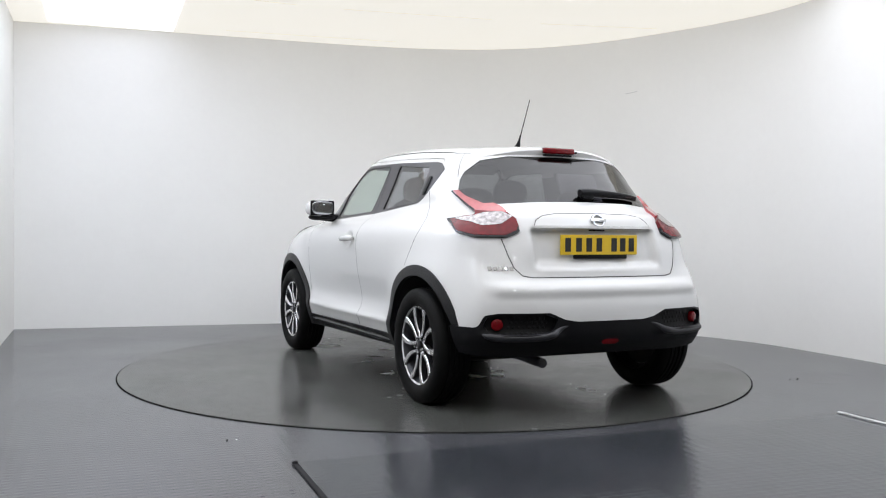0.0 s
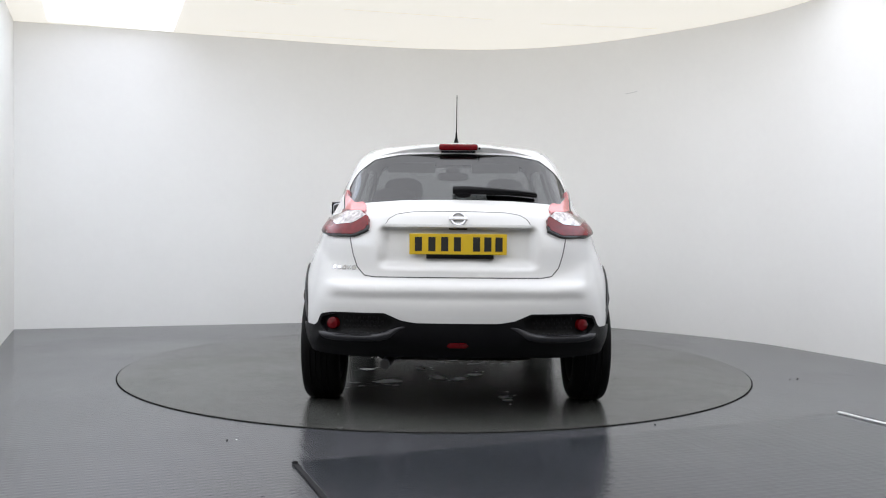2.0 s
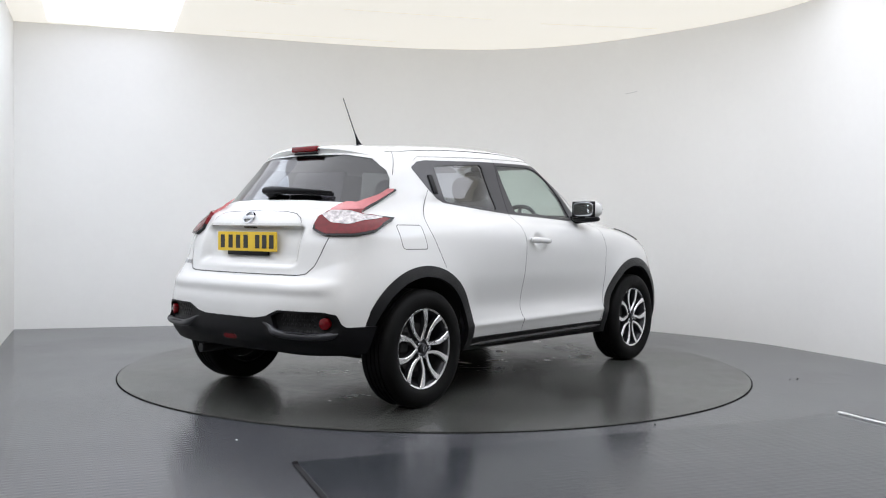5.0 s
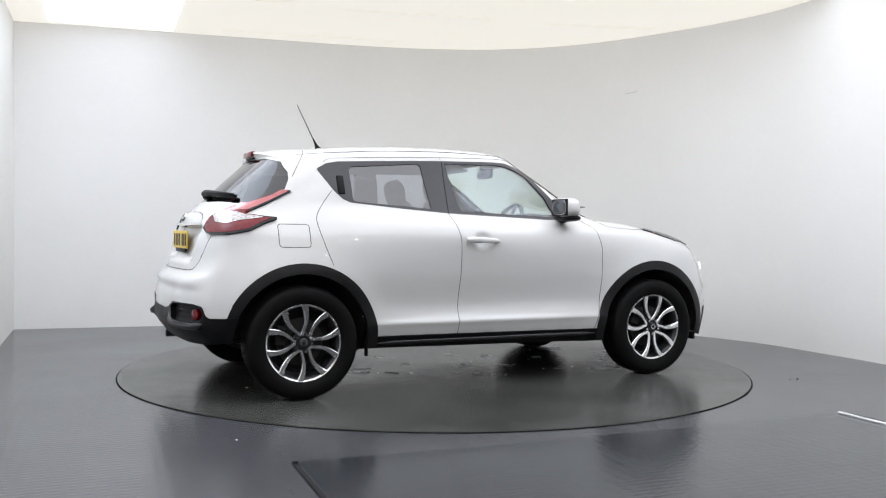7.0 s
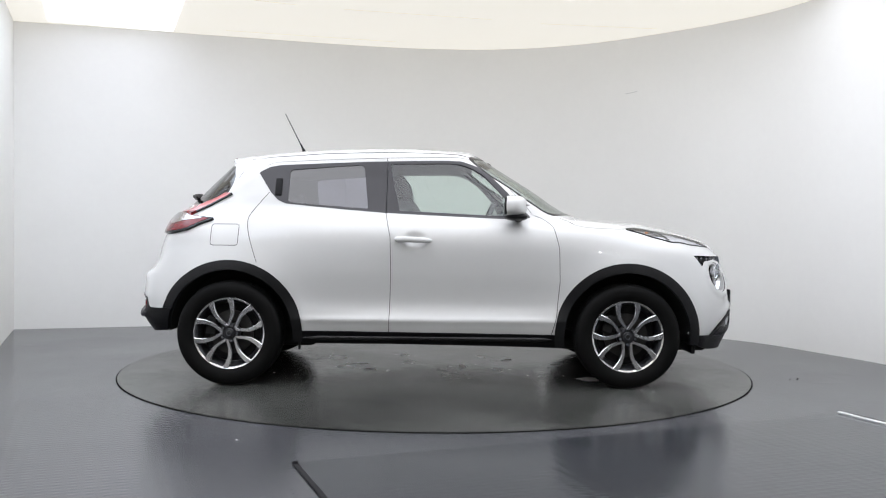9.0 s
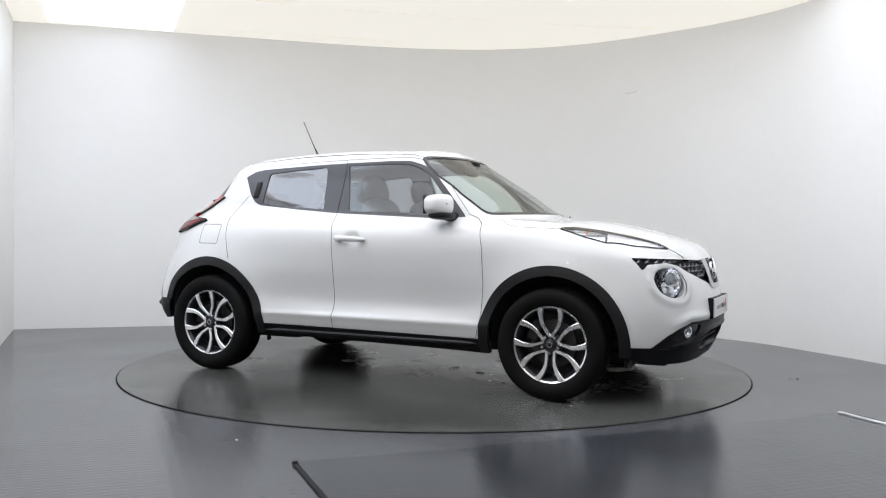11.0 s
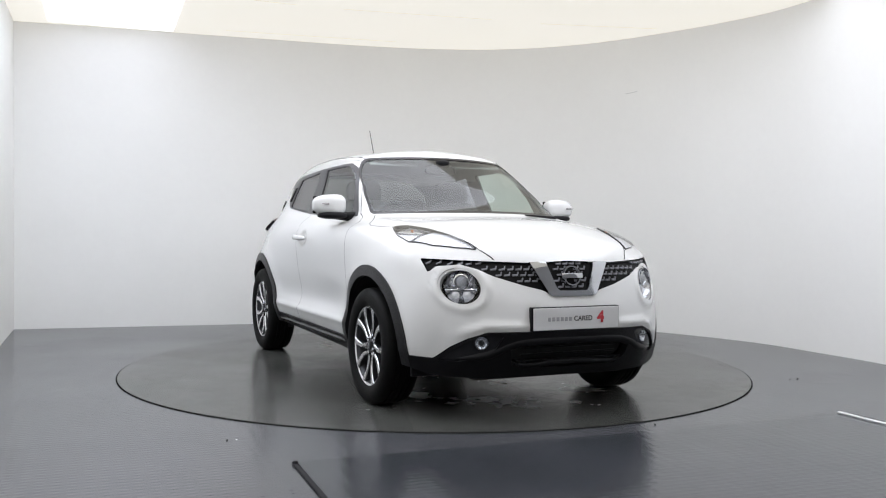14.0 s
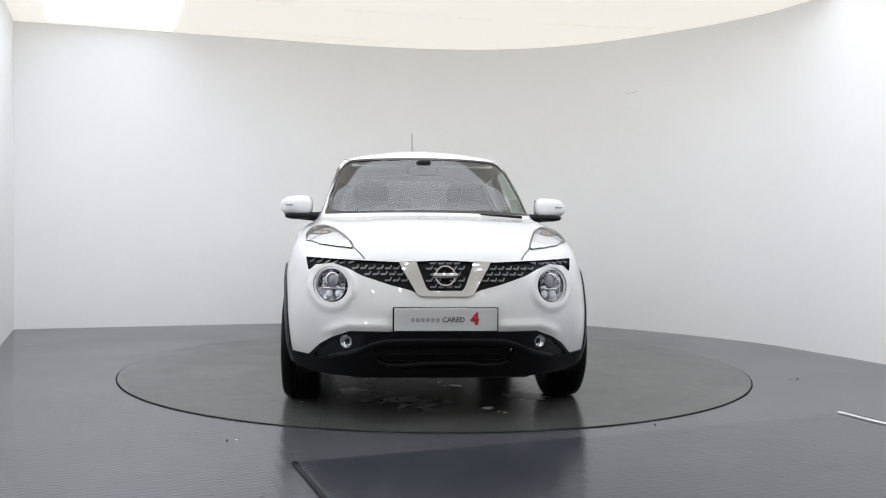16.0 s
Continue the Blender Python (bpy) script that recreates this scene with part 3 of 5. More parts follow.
side_pair("fog_reflector", foghole.moved(-0.018), M_ALLOYDARK)

# radiator grille and chrome V
GRILLE = [(-.1, .846), (.25, .832), (.55, .842), (.734, .849), (.718, .776), (.676, .810), (.582, .821), (.507, .797), (.433, .76), (.287, .714), (.172, .686), (.13, .656), (-.1, .656)]
grille, rest = rest.cut(nose(polygon(GRILLE, YZ), 1.6))
chrome_v, grille = grille.cut(nose(polygon([(.257, .86), (.132, .64), (-.1, .64), (-.1, .683), (.094, .685), (.160, .86)], YZ), 1.6))
panel("grille", grille.both().moved(-0.022), M_MESHBLACK, "black mesh radiator grille", None, (0.002, 0.006))
panel("grille_chrome", chrome_v.both(), M_CHROME, "chrome V-shaped grille frame", None, (0.009, 0.03))

# round headlamps
lamp_d = lambda V: np.hypot(V[:, 1] - 0.592, V[:, 2] - 0.706)
lens, rest = rest.cut(nose(lambda V: lamp_d(V) - 0.086, 1.6))
ring, rest = rest.cut(nose(lambda V: lamp_d(V) - 0.096, 1.6))
side_pair("headlamp_bezel", ring, M_PAINT, "white recessed lamp ring", (-0.006, 0.05))
side_pair("headlamp_lens", lens.moved(0.004), M_LENS, "clear round headlamp lens")

# upper boomerang lamps
UPPER = [(1.265, .715), (1.34, .645), (1.48, .585), (1.67, .53), (1.868, .476), (1.80, .565), (1.70, .655), (1.56, .738), (1.43, .750), (1.34, .735)]
upper, rest = rest.cut(lambda V: np.maximum(polygon(UPPER, [0, 1], 0.002)(V), 0.87 - V[:, 2]))
side_pair("indicator_lens", upper.moved(0.009), M_LENS, "clear boomerang indicator lens")
edge_u, _ = upper.cut(lambda V: -polygon(UPPER, [0, 1], 0.002)(V) - 0.0035)
side_pair("indicator_trim", edge_u, M_GLOSSBLACK, "dark lamp trim", (0.006, 0.02))
bowl_a, bowl_b = upper.cut(lambda V: 1.52 + 0.25 * (V[:, 1] - 0.6) - V[:, 0])
tip_b, bowl_b = bowl_b.cut(lambda V: V[:, 0] - 1.345)
# silver oval in a dark surround, and a dark line between the two chambers
oval_d = lambda V: np.hypot((V[:, 0] - 1.43 + 0.9 * (V[:, 1] - .675)) / 1.35, (V[:, 1] - .675) + 0.25 * (V[:, 0] - 1.43))
oval, bowl_b = bowl_b.cut(lambda V: oval_d(V) - 0.042)
oval_rim, bowl_b = bowl_b.cut(lambda V: oval_d(V) - 0.052)
split, bowl_a = bowl_a.cut(lambda V: V[:, 0] - 1.534 - 0.25 * (V[:, 1] - 0.6))
side_pair("indicator_bowl", oval.moved(-0.010), M_BRIGHT, "silver oval indicator bowl")
side_pair("indicator_bowl_rim", oval_rim.moved(-0.006), M_GLOSSBLACK)
side_pair("lamp_divider_line", split.moved(-0.004), M_GLOSSBLACK)
side_pair("indicator_reflector", bowl_b.moved(-0.012), M_REFLECTOR)
side_pair("indicator_tip", tip_b.moved(-0.006), M_GLOSSBLACK, "dark rear tip inside the lamp")
side_pair("daylight_strip", bowl_a.moved(-0.008), M_REFLECTOR)

# windscreen and rear window


def soft_max(a, b, k):
    h = np.clip(0.5 + 0.5 * (a - b) / k, 0, 1)
    return b + (a - b) * h + k * h * (1 - h)


def screen(V, grow=0.0):
    side = (np.interp(V[:, 2], [1.06, 1.10, 1.16, 1.235, 1.278, 1.36, 1.42, 1.468, 1.51], [.83, .775, .685, .573, .518, .384, .308, .258, .218]) - V[:, 0]) * 0.75
    low = 1.109 - 0.012 * (V[:, 1] / 0.65) ** 2 - V[:, 2]
    top = V[:, 2] - 1.505 + 0.06 * V[:, 1] ** 2
    return soft_max(soft_max(side, low, 0.03), top, 0.03) - grow


wind, rest = rest.cut(lambda V: screen(V))
pane, frit = wind.cut(lambda V: screen(V) + 0.014)
panel("windscreen", pane.both().moved(-0.002), M_CLEARGLASS, "large clear curved windscreen")
panel("windscreen_seal", frit.both(), M_GLOSSBLACK, "black windscreen border", None, (0.001, 0.01))

REARWIN = [(-.1, 1.168), (.31, 1.162), (.50, 1.150), (.575, 1.142), (.622, 1.19), (.634, 1.237), (.61, 1.30), (.575, 1.345), (.485, 1.413), (.33, 1.438), (-.1, 1.447)]
rwin_d = tail(polygon(REARWIN, YZ), -1.265)
rwin, rest = rest.cut(rwin_d)
panel("rear_window", rwin.both().moved(-0.003), M_REARGLASS, "dark tinted rear window")

# boomerang tail lamps
TAIL = [(-1.752, .960), (-1.67, .962), (-1.556, .985), (-1.47, 1.025), (-1.39, 1.052), (-1.478, 1.060), (-1.555, 1.068), (-1.572, 1.077), (-1.545, 1.094), (-1.432, 1.146), (-1.280, 1.227), (-1.37, 1.222), (-1.53, 1.155),
        (-1.65, 1.10), (-1.725, 1.05), (-1.762, 1.0)]
tlamp, rest = rest.cut(flank(polygon(TAIL, XZ, 0.002), 0.48))
t_up, t_lo = tlamp.cut(lambda V: 1.088 + 0.10 * (V[:, 0] + 1.65) - V[:, 2])
CLEAR = polygon([(-1.708, 1.022), (-1.665, 1.012), (-1.60, 1.030), (-1.50, 1.044), (-1.42, 1.050), (-1.50, 1.057), (-1.565, 1.067), (-1.60, 1.084), (-1.66, 1.088), (-1.705, 1.066)], XZ)
t_clear, t_red = t_lo.cut(CLEAR)
t_outline = polygon(TAIL, XZ, 0.002)
rim_lo, t_red = t_red.cut(lambda V: np.maximum(-t_outline(V) - 0.008, np.minimum(V[:, 2] - 1.02, -1.50 - V[:, 0])))
rim_up, t_up = t_up.cut(lambda V: np.maximum(-t_outline(V) - 0.007, V[:, 2] - 1.098 - 0.5 * (V[:, 0] + 1.56)))
for sgn in (1, -1):
    f = (lambda k: k) if sgn > 0 else (lambda k: k.mirrored())
    base = panel("tail_lamp", f(t_red), M_RED, "red and clear boomerang tail lamp", None, (0.022, 0.02))
    panel("clear_lens", f(t_clear), M_SILVERLENS, "clear silver lens", base, (0.024, 0.02))
    panel("lamp_rim", f(rim_lo), M_GLOSSBLACK, "thin black lamp edge", base, (0.020, 0.02))
    panel("lamp_rim", f(rim_up), M_GLOSSBLACK, "thin black lamp edge", base, (0.014, 0.02))
    panel("upper_lens", f(t_up), M_PINK, "pale red upper lens arm", base, (0.014, 0.02))

# side windows
DLO = [(-1.125, 1.367), (-1.055, 1.405), (-.978, 1.418), (-.416, 1.444), (.069, 1.456), (.20, 1.454), (.296, 1.424), (.372, 1.383), (.501, 1.252), (.655, 1.084), (.474, 1.074), (-.292, 1.107), (-.585, 1.13), (-.935, 1.162), (-.985, 1.185), (-1.035, 1.235)]
dlo, rest = rest.cut(flank(polygon(DLO, XZ), 0.40))
REARGLASS = [(-.918, 1.375), (-.90, 1.388), (-.434, 1.424), (-.398, 1.132), (-.90, 1.168), (-.918, 1.18)]
FRONTGLASS = [(-.262, 1.430), (.12, 1.437), (.20, 1.430), (.275, 1.405), (.355, 1.358), (.475, 1.225), (.535, 1.10), (.50, 1.090), (-.195, 1.122)]
g1, dlo = dlo.cut(polygon(REARGLASS, XZ))
g2, dlo = dlo.cut(polygon(FRONTGLASS, XZ))
side_pair("rear_door_window", g1.moved(-0.004), M_TINTGLASS, "tinted rear door glass")
side_pair("front_door_window", g2.moved(-0.004), M_CLEARGLASS, "clear front door glass")

# panel gaps
SEAMS = [
    (([(-.285, 1.47), (-.278, 1.434), (-.281, 1.103), (-.247, .951), (-.242, .737), (-.254, .34)], XZ, 0.0022), lambda V: V[:, 1] > 0.5),
    ((spline([(-1.045, 1.235), (-1.10, 1.168), (-1.152, 1.095), (-1.166, 1.045), (-1.15, .96), (-1.118, .86), (-1.09, .785)], 4), XZ, 0.0022), lambda V: V[:, 1] > 0.5),
    (([(.66, 1.105), (.74, 1.075), (.792, 1.03), (.826, .89), (.833, .675), (.814, .46), (.781, .332)], XZ, 0.0022), lambda V: V[:, 1] > 0.6),
    (([(1.96, .405), (1.868, .470), (1.67, .524), (1.48, .579), (1.34, .638), (1.25, .715), (1.15, .742), (1.02, .760), (.95, .742), (.90, .695), (.83, .660)], [0, 1], 0.0026), lambda V: (V[:, 2] > 0.84) & (V[:, 0] > 0.8)),
    (([(.30, .497), (.20, .535), (0, .566), (-.4, .576), (-.9, .562), (-1.12, .538), (-1.22, .50)], [0, 1], 0.003), lambda V: V[:, 2] > 1.44),
    (([(.585, .955), (.565, .87), (.54, .80), (.50, .757), (.45, .748), (-.1, .748)], YZ, 0.003), lambda V: V[:, 0] < -1.6),
    (([(.395, 1.024), (.375, 1.06), (.33, 1.085), (.25, 1.097), (-.1, 1.103)], YZ, 0.0018), lambda V: V[:, 0] < -1.6),
    (([(-1.16, 1.49), (-1.185, 1.455), (-1.21, 1.417), (-1.245, 1.36), (-1.273, 1.313)], XZ, 0.0018), lambda V: (V[:, 1] > 0.3) & (V[:, 2] < 1.49)),
    ((spline([(-1.075, 1.412), (-1.04, 1.432), (-.97, 1.441), (-.416, 1.467), (.069, 1.479), (.21, 1.477), (.312, 1.447), (.39, 1.404), (.52, 1.275), (.665, 1.11)], 4), XZ, 0.0018), lambda V: V[:, 1] > 0.40),
]
for (line, axes, half), test in SEAMS:
    g, rest = rest.score(where(line_side(line, axes), test)).cut(where(line_strip(line, axes, half), test))
    side_pair("panel_gap", g.moved(-0.004), M_SEAM, "dark shut line between panels")
    if axes is XZ:
        g, dlo = dlo.score(where(line_side(line, axes), test)).cut(where(line_strip(line, axes, half), test))
side_pair("window_frame", dlo, M_PILLAR, "satin black window frames and pillars", (0.0015, 0.012))

# painted panels
doors, rest = rest.cut(flank(polygon([(-1.06, 1.215), (-1.175, 1.088), (-1.16, 1.045), (-1.103, .819), (-1.09, .785), (-1.0, .72), (-.80, .34), (.781, .332), (.814, .46), (.833, .675), (.826, .89), (.792, 1.03), (.74, 1.075), (.66, 1.105), (.3, 1.40), (-.2, 1.46), (-1.0, 1.42)], XZ), 0.45))
rd, fd = doors.cut(polygon([(-2, 1.6), (-.278, 1.6), (-.281, 1.103), (-.247, .951), (-.242, .737), (-.254, .2), (-2, .2)], XZ))
for sgn in (1, -1):
    f = (lambda k: k) if sgn > 0 else (lambda k: k.mirrored())
    panel("rear_door", f(rd), M_PAINT)
    panel("front_door", f(fd), M_PAINT)
hood, rest = rest.cut(lambda V: np.maximum(polygon([(2.2, -.1), (2.2, .30), (1.96, .405), (1.868, .470), (1.67, .524), (1.48, .579), (1.34, .638), (1.25, .715), (1.15, .742), (1.02, .760), (.95, .742), (.90, .695), (.83, .660), (.6, .5), (.6, -.1)], [0, 1])(V), np.maximum(0.845 - V[:, 2], V[:, 2] - 1.112)))
panel("bonnet", hood.both(), M_PAINT)
gate, rest = rest.cut(tail(polygon([(.572, 1.14), (.585, .955), (.565, .87), (.54, .80), (.50, .757), (.45, .748), (-.1, .748), (-.1, 1.18), (.5, 1.16)], YZ), -1.5))
panel("tailgate", gate.both(), M_PAINT)
roof, rest = rest.cut(lambda V: 1.47 - V[:, 2] + 0.0 * V[:, 0])
panel("roof", roof.both(), M_PAINT)
FLAP = polygon([(-1.385, .905), (-1.232, .905), (-1.232, 1.012), (-1.385, 1.012)], XZ, 0.014)
flap, rest_r = rest.mirrored().score(lambda V: FLAP(V) + 10 * (V[:, 1] > 0)).cut(lambda V: np.abs(FLAP(V)) - 0.0022 + 10 * (V[:, 1] > 0))
panel("fuel_flap_gap", flap.moved(-0.002), M_SEAM, "dark outline of the fuel flap")
panel("body_shell", rest.join(rest_r), M_PAINT)

# interior lining: the body skin set inwards
upper_shell, lower_shell = skin.cut(lambda V: 1.115 - V[:, 2])
_, lining = upper_shell.cut(lambda V: screen(V, 0.02))
_, lining = lining.cut(lambda V: rwin_d(V) - 0.01)
_, lining = lining.cut(lambda V: flank(polygon(REARGLASS, XZ), 0.40)(V) - 0.006)
_, lining = lining.cut(lambda V: flank(polygon(FRONTGLASS, XZ), 0.40)(V) - 0.006)
hl, pil = lining.cut(lambda V: 1.40 - V[:, 2])
panel("headliner", hl.both().moved(-0.025), M_HEADLINER, "pale grey headliner")
panel("pillar_trim", pil.both().moved(-0.025), M_CABIN, "dark pillar trim")
_, lower_shell = lower_shell.cut(flank(lambda V: wheel_r(V) - 0.41, 0.5))
low_in, _ = lower_shell.cut(lambda V: V[:, 0] - 1.0)
panel("cabin_lining", low_in.both().moved(-0.05), M_CABIN, "dark cabin lining")


def cpart(name, bm, material, parent=None, label="", smooth=True):
    ob = part(name, bm, material, parent or car, label, smooth)
    if parent is None:
        ob.location = OFF
    return ob


# underbody, wheel-arch liners, axle, exhaust
cpart("floor_pan", box_bm(1.66, .62, 0.09, (0.0, 0, .245), 0.03), M_DARK)
cpart("body_floor", box_bm(1.62, 1.44, 0.05, (0.0, 0, .315), 0.02), M_DARK)
cpart("engine_tray", box_bm(.98, .98, 0.07, (1.38, 0, .235), 0.025), M_DARK)
cpart("rear_floor", box_bm(.95, 1.0, 0.06, (-1.38, 0, .37), 0.02), M_DARK)
cpart("bulkhead", box_bm(.06, 1.30, .70, (.80, 0, .66), 0.01), M_DARK)
for hx in (1.265, -1.265):
    for s in (1, -1):
        prof = [(0.0001, .50 * s), (0.385, .50 * s), (0.405, .53 * s), (0.407, .868 * s)]
        bm = lathe_bm(prof, 48)
        bmesh.ops.delete(bm, geom=[v for v in bm.verts if v.co.z < -0.001], context="VERTS")
        for v in bm.verts:
            if abs(v.co.y) > .8:
                v.co.y = s * (.755 + .11 * min(1.0, max(0.0, v.co.z) / .28))
        o = cpart("wheel_arch_liner", bm, M_DARK)
        o.location = OFF + Vector((hx, 0, .335))
cpart("rear_axle", tube_bm([(-1.265, -.6, .30), (-1.2, -.3, .26), (-1.2, .3, .26), (-1.265, .6, .30)], .04, 12), M_DARK)
cpart("exhaust", tube_bm([(-1.0, .30, .27), (-1.45, .33, .285), (-1.60, .36, .29), (-1.86, .385, .285)], [.03, .03, .027, .027], 16), M_ALLOYDARK, None, "dull steel exhaust pipe")
cpart("silencer", box_bm(.30, .50, .12, (-1.50, .02, .34), .05, 3), M_DARK)
cpart("fuel_tank", box_bm(.44, .96, .14, (-.98, 0, .275), .05, 3), M_DARK)
cpart("mud_flap", box_bm(.012, .04, .06, (-.835, -.74, .25), .004), M_DARK)
cpart("mud_flap", box_bm(.012, .04, .06, (-.835, .74, .25), .004), M_DARK)
for s in (1, -1):
    cpart("air_deflector", box_bm(.03, .24, .055, (1.70, .66 * s, .245), .008), M_BLACK)

# ---- wheels ----


def wheel_parts():
    """One wheel, outer face towards -y, axle through its centre."""
    hub = part("wheel", lathe_bm([(.205, -.066), (.214, -.078), (.222, -.084), (.228, -.086), (.232, -.080), (.222, -.05), (.205, -.03), (.20, .05), (.226, .088), (.218, .092), (.192, .05), (.19, -.03), (.205, -.066)], 72), M_ALLOYDARK, car, "17-inch alloy wheel with paired petal spokes", True)
    part("rim_lip", lathe_bm([(.216, -.084), (.226, -.089), (.231, -.086), (.231, -.080), (.216, -.078), (.216, -.084)], 72), M_ALLOY, hub, "machined bright rim edge", True)
    tyre = [(.226, -.088), (.238, -.098), (.262, -.1075), (.288, -.108), (.306, -.104), (.320, -.096), (.329, -.084), (.333, -.066)]
    for gy in (-.045, -.015, .015, .045):
        tyre += [(.3335, gy - .006), (.3265, gy - .005), (.3265, gy + .005), (.3335, gy + .006)]
    tyre += [(.333, .066), (.329, .084), (.320, .096), (.300, .106), (.262, .1075), (.238, .098), (.226, .088)]
    part("tyre", lathe_bm(tyre, 96), M_RUBBER, hub, "black road tyre", True)
    part("wheel_back", lathe_bm([(.0001, .02), (.19, .03)], 48), M_DARK, hub, "", True)
    part("brake_disc", lathe_bm([(.07, -.012), (.14, -.012), (.14, .006), (.07, .006)], 48), M_DISC, hub, "worn steel brake disc", True)
    part("brake_caliper", box_bm(.07, .05, .12, (-.125, -.02, .03), .012), M_DARK, hub)

    def spoke(centre, s):
        """Half a petal: leaves the hub at the petal's axis, swings out and meets the rim."""
        bm = bmesh.new()
        rows = []
        for i in range(13):
            u = i / 12
            r = .045 + .176 * u
            off = s * radians(float(np.interp(u, [0, .12, .28, .46, .7, 1.0], [5, 15, 21.5, 23.5, 21, 16])))
            w = float(np.interp(u, [0, .3, .6, 1.0], [.011, .011, .0135, .021])) / r
            y = -.070 - .016 * math.sin(math.pi * min(1, u * 1.0) * .5) + .016 * (1 - u) * u
            ring = []
            for da, dy in ((-w, .0), (-w * .72, -.004), (w * .72, -.004), (w, 0.0), (w * .8, .030), (-w * .8, .030)):
                a = centre + off + da
                ring.append(bm.verts.new((r * math.cos(a), y + dy, r * math.sin(a))))
            rows.append(ring)
        for p, q in zip(rows, rows[1:]):
            for k in range(6):
                bm.faces.new((p[k], p[(k + 1) % 6], q[(k + 1) % 6], q[k]))
        bm.faces.new(rows[0])
        bm.faces.new(rows[-1][::-1])
        bmesh.ops.recalc_face_normals(bm, faces=bm.faces[:])
        me_ob = part("spoke", bm, M_ALLOY, hub, "machined silver spoke face")
        me_ob.data.materials.append(M_ALLOYDARK)
        for f in me_ob.data.polygons:
            if f.normal.y > -0.55:
                f.material_index = 1
        return me_ob

    for k in range(5):
        for s in (1, -1):
            spoke(radians(183 + 72 * k), s)
    part("hub_plate", lathe_bm([(.0001, -.066), (.060, -.066), (.066, -.060), (.066, -.02)], 40), M_ALLOYDARK, hub, "", True)
    cap = part("hub_cap", lathe_bm([(.0001, -.088), (.022, -.087), (.028, -.083), (.029, -.066)], 32), M_ALLOYDARK, hub, "dark round hub cap", True)
    part("cap_ring", lathe_bm([(.013, -.0865), (.013, -.0905), (.017, -.0905), (.017, -.0865)], 28), M_CHROME, cap, "", True)
    for k in range(5):
        a = radians(183 + 36 + 72 * k)
        bm = bmesh.new()
        bmesh.ops.create_cone(bm, cap_ends=True, segments=6, radius1=.010, radius2=.009, depth=.022, matrix=Matrix.Translation((.050 * math.cos(a), -.074, .050 * math.sin(a))) @ Matrix.Rotation(math.pi / 2, 4, "X"))
        part("wheel_nut", bm, M_CHROME, hub)
    return hub


W = wheel_parts()
TYRE_Z = 0.3335
W.matrix_basis = Matrix.Translation(OFF) @ pose(-1.265, -.771, TYRE_Z, 0, 6, 0)
copy_thing(W, Matrix.Translation(OFF) @ pose(1.265, -.773, TYRE_Z, 0, 21, 0))
copy_thing(W, Matrix.Translation(OFF) @ pose(-1.265, .771, TYRE_Z, 0, 25, 180))
copy_thing(W, Matrix.Translation(OFF) @ pose(1.265, .773, TYRE_Z, 0, 40, 180))

# ---- fittings on the body ----
from mathutils.bvhtree import BVHTree

whole = skin.both()
TREE = BVHTree.FromPolygons([tuple(v) for v in whole.V], [tuple(int(k) for k in t) for t in whole.T])


def on_front(y, z):
    p, n, _, _ = TREE.ray_cast(Vector((3, y, z)), Vector((-1, 0, 0)))
    return p, (n if n.x > 0 else -n)


def on_rear(y, z):
    p, n, _, _ = TREE.ray_cast(Vector((-3, y, z)), Vector((1, 0, 0)))
    return p, (n if n.x < 0 else -n)


def on_side(x, z, s):
    p, n, _, _ = TREE.ray_cast(Vector((x, 2 * s, z)), Vector((0, -s, 0)))
    return p, (n if n.y * s > 0 else -n)


def on_top(x, y):
    p, n, _, _ = TREE.ray_cast(Vector((x, y, 3)), Vector((0, 0, -1)))
    return p, (n if n.z > 0 else -n)


def frame_at(p, n, side):
    """A pose at p: local z along n, local x along side."""
    z = n.normalized()
    x = (Vector(side) - z * z.dot(Vector(side))).normalized()
    return Matrix.Translation(p) @ Matrix((x, z.cross(x), z)).transposed().to_4x4()


def blob_bm(size, power=2.6, seg=28, rings=18, at=(0, 0, 0)):
    """A rounded, cushion-like solid (superellipsoid)."""
    bm = bmesh.new()
    bmesh.ops.create_uvsphere(bm, u_segments=seg, v_segments=rings, radius=1)
    for v in bm.verts:
        c = v.co.normalized()
        k = sum(abs(q) ** power for q in c) ** (-1 / power)
        v.co = Vector((c.x * k * size[0] / 2 + at[0], c.y * k * size[1] / 2 + at[1], c.z * k * size[2] / 2 + at[2]))
    return bm


def moved_bm(bm, m):
    bmesh.ops.transform(bm, matrix=m, verts=bm.verts[:])
    return bm


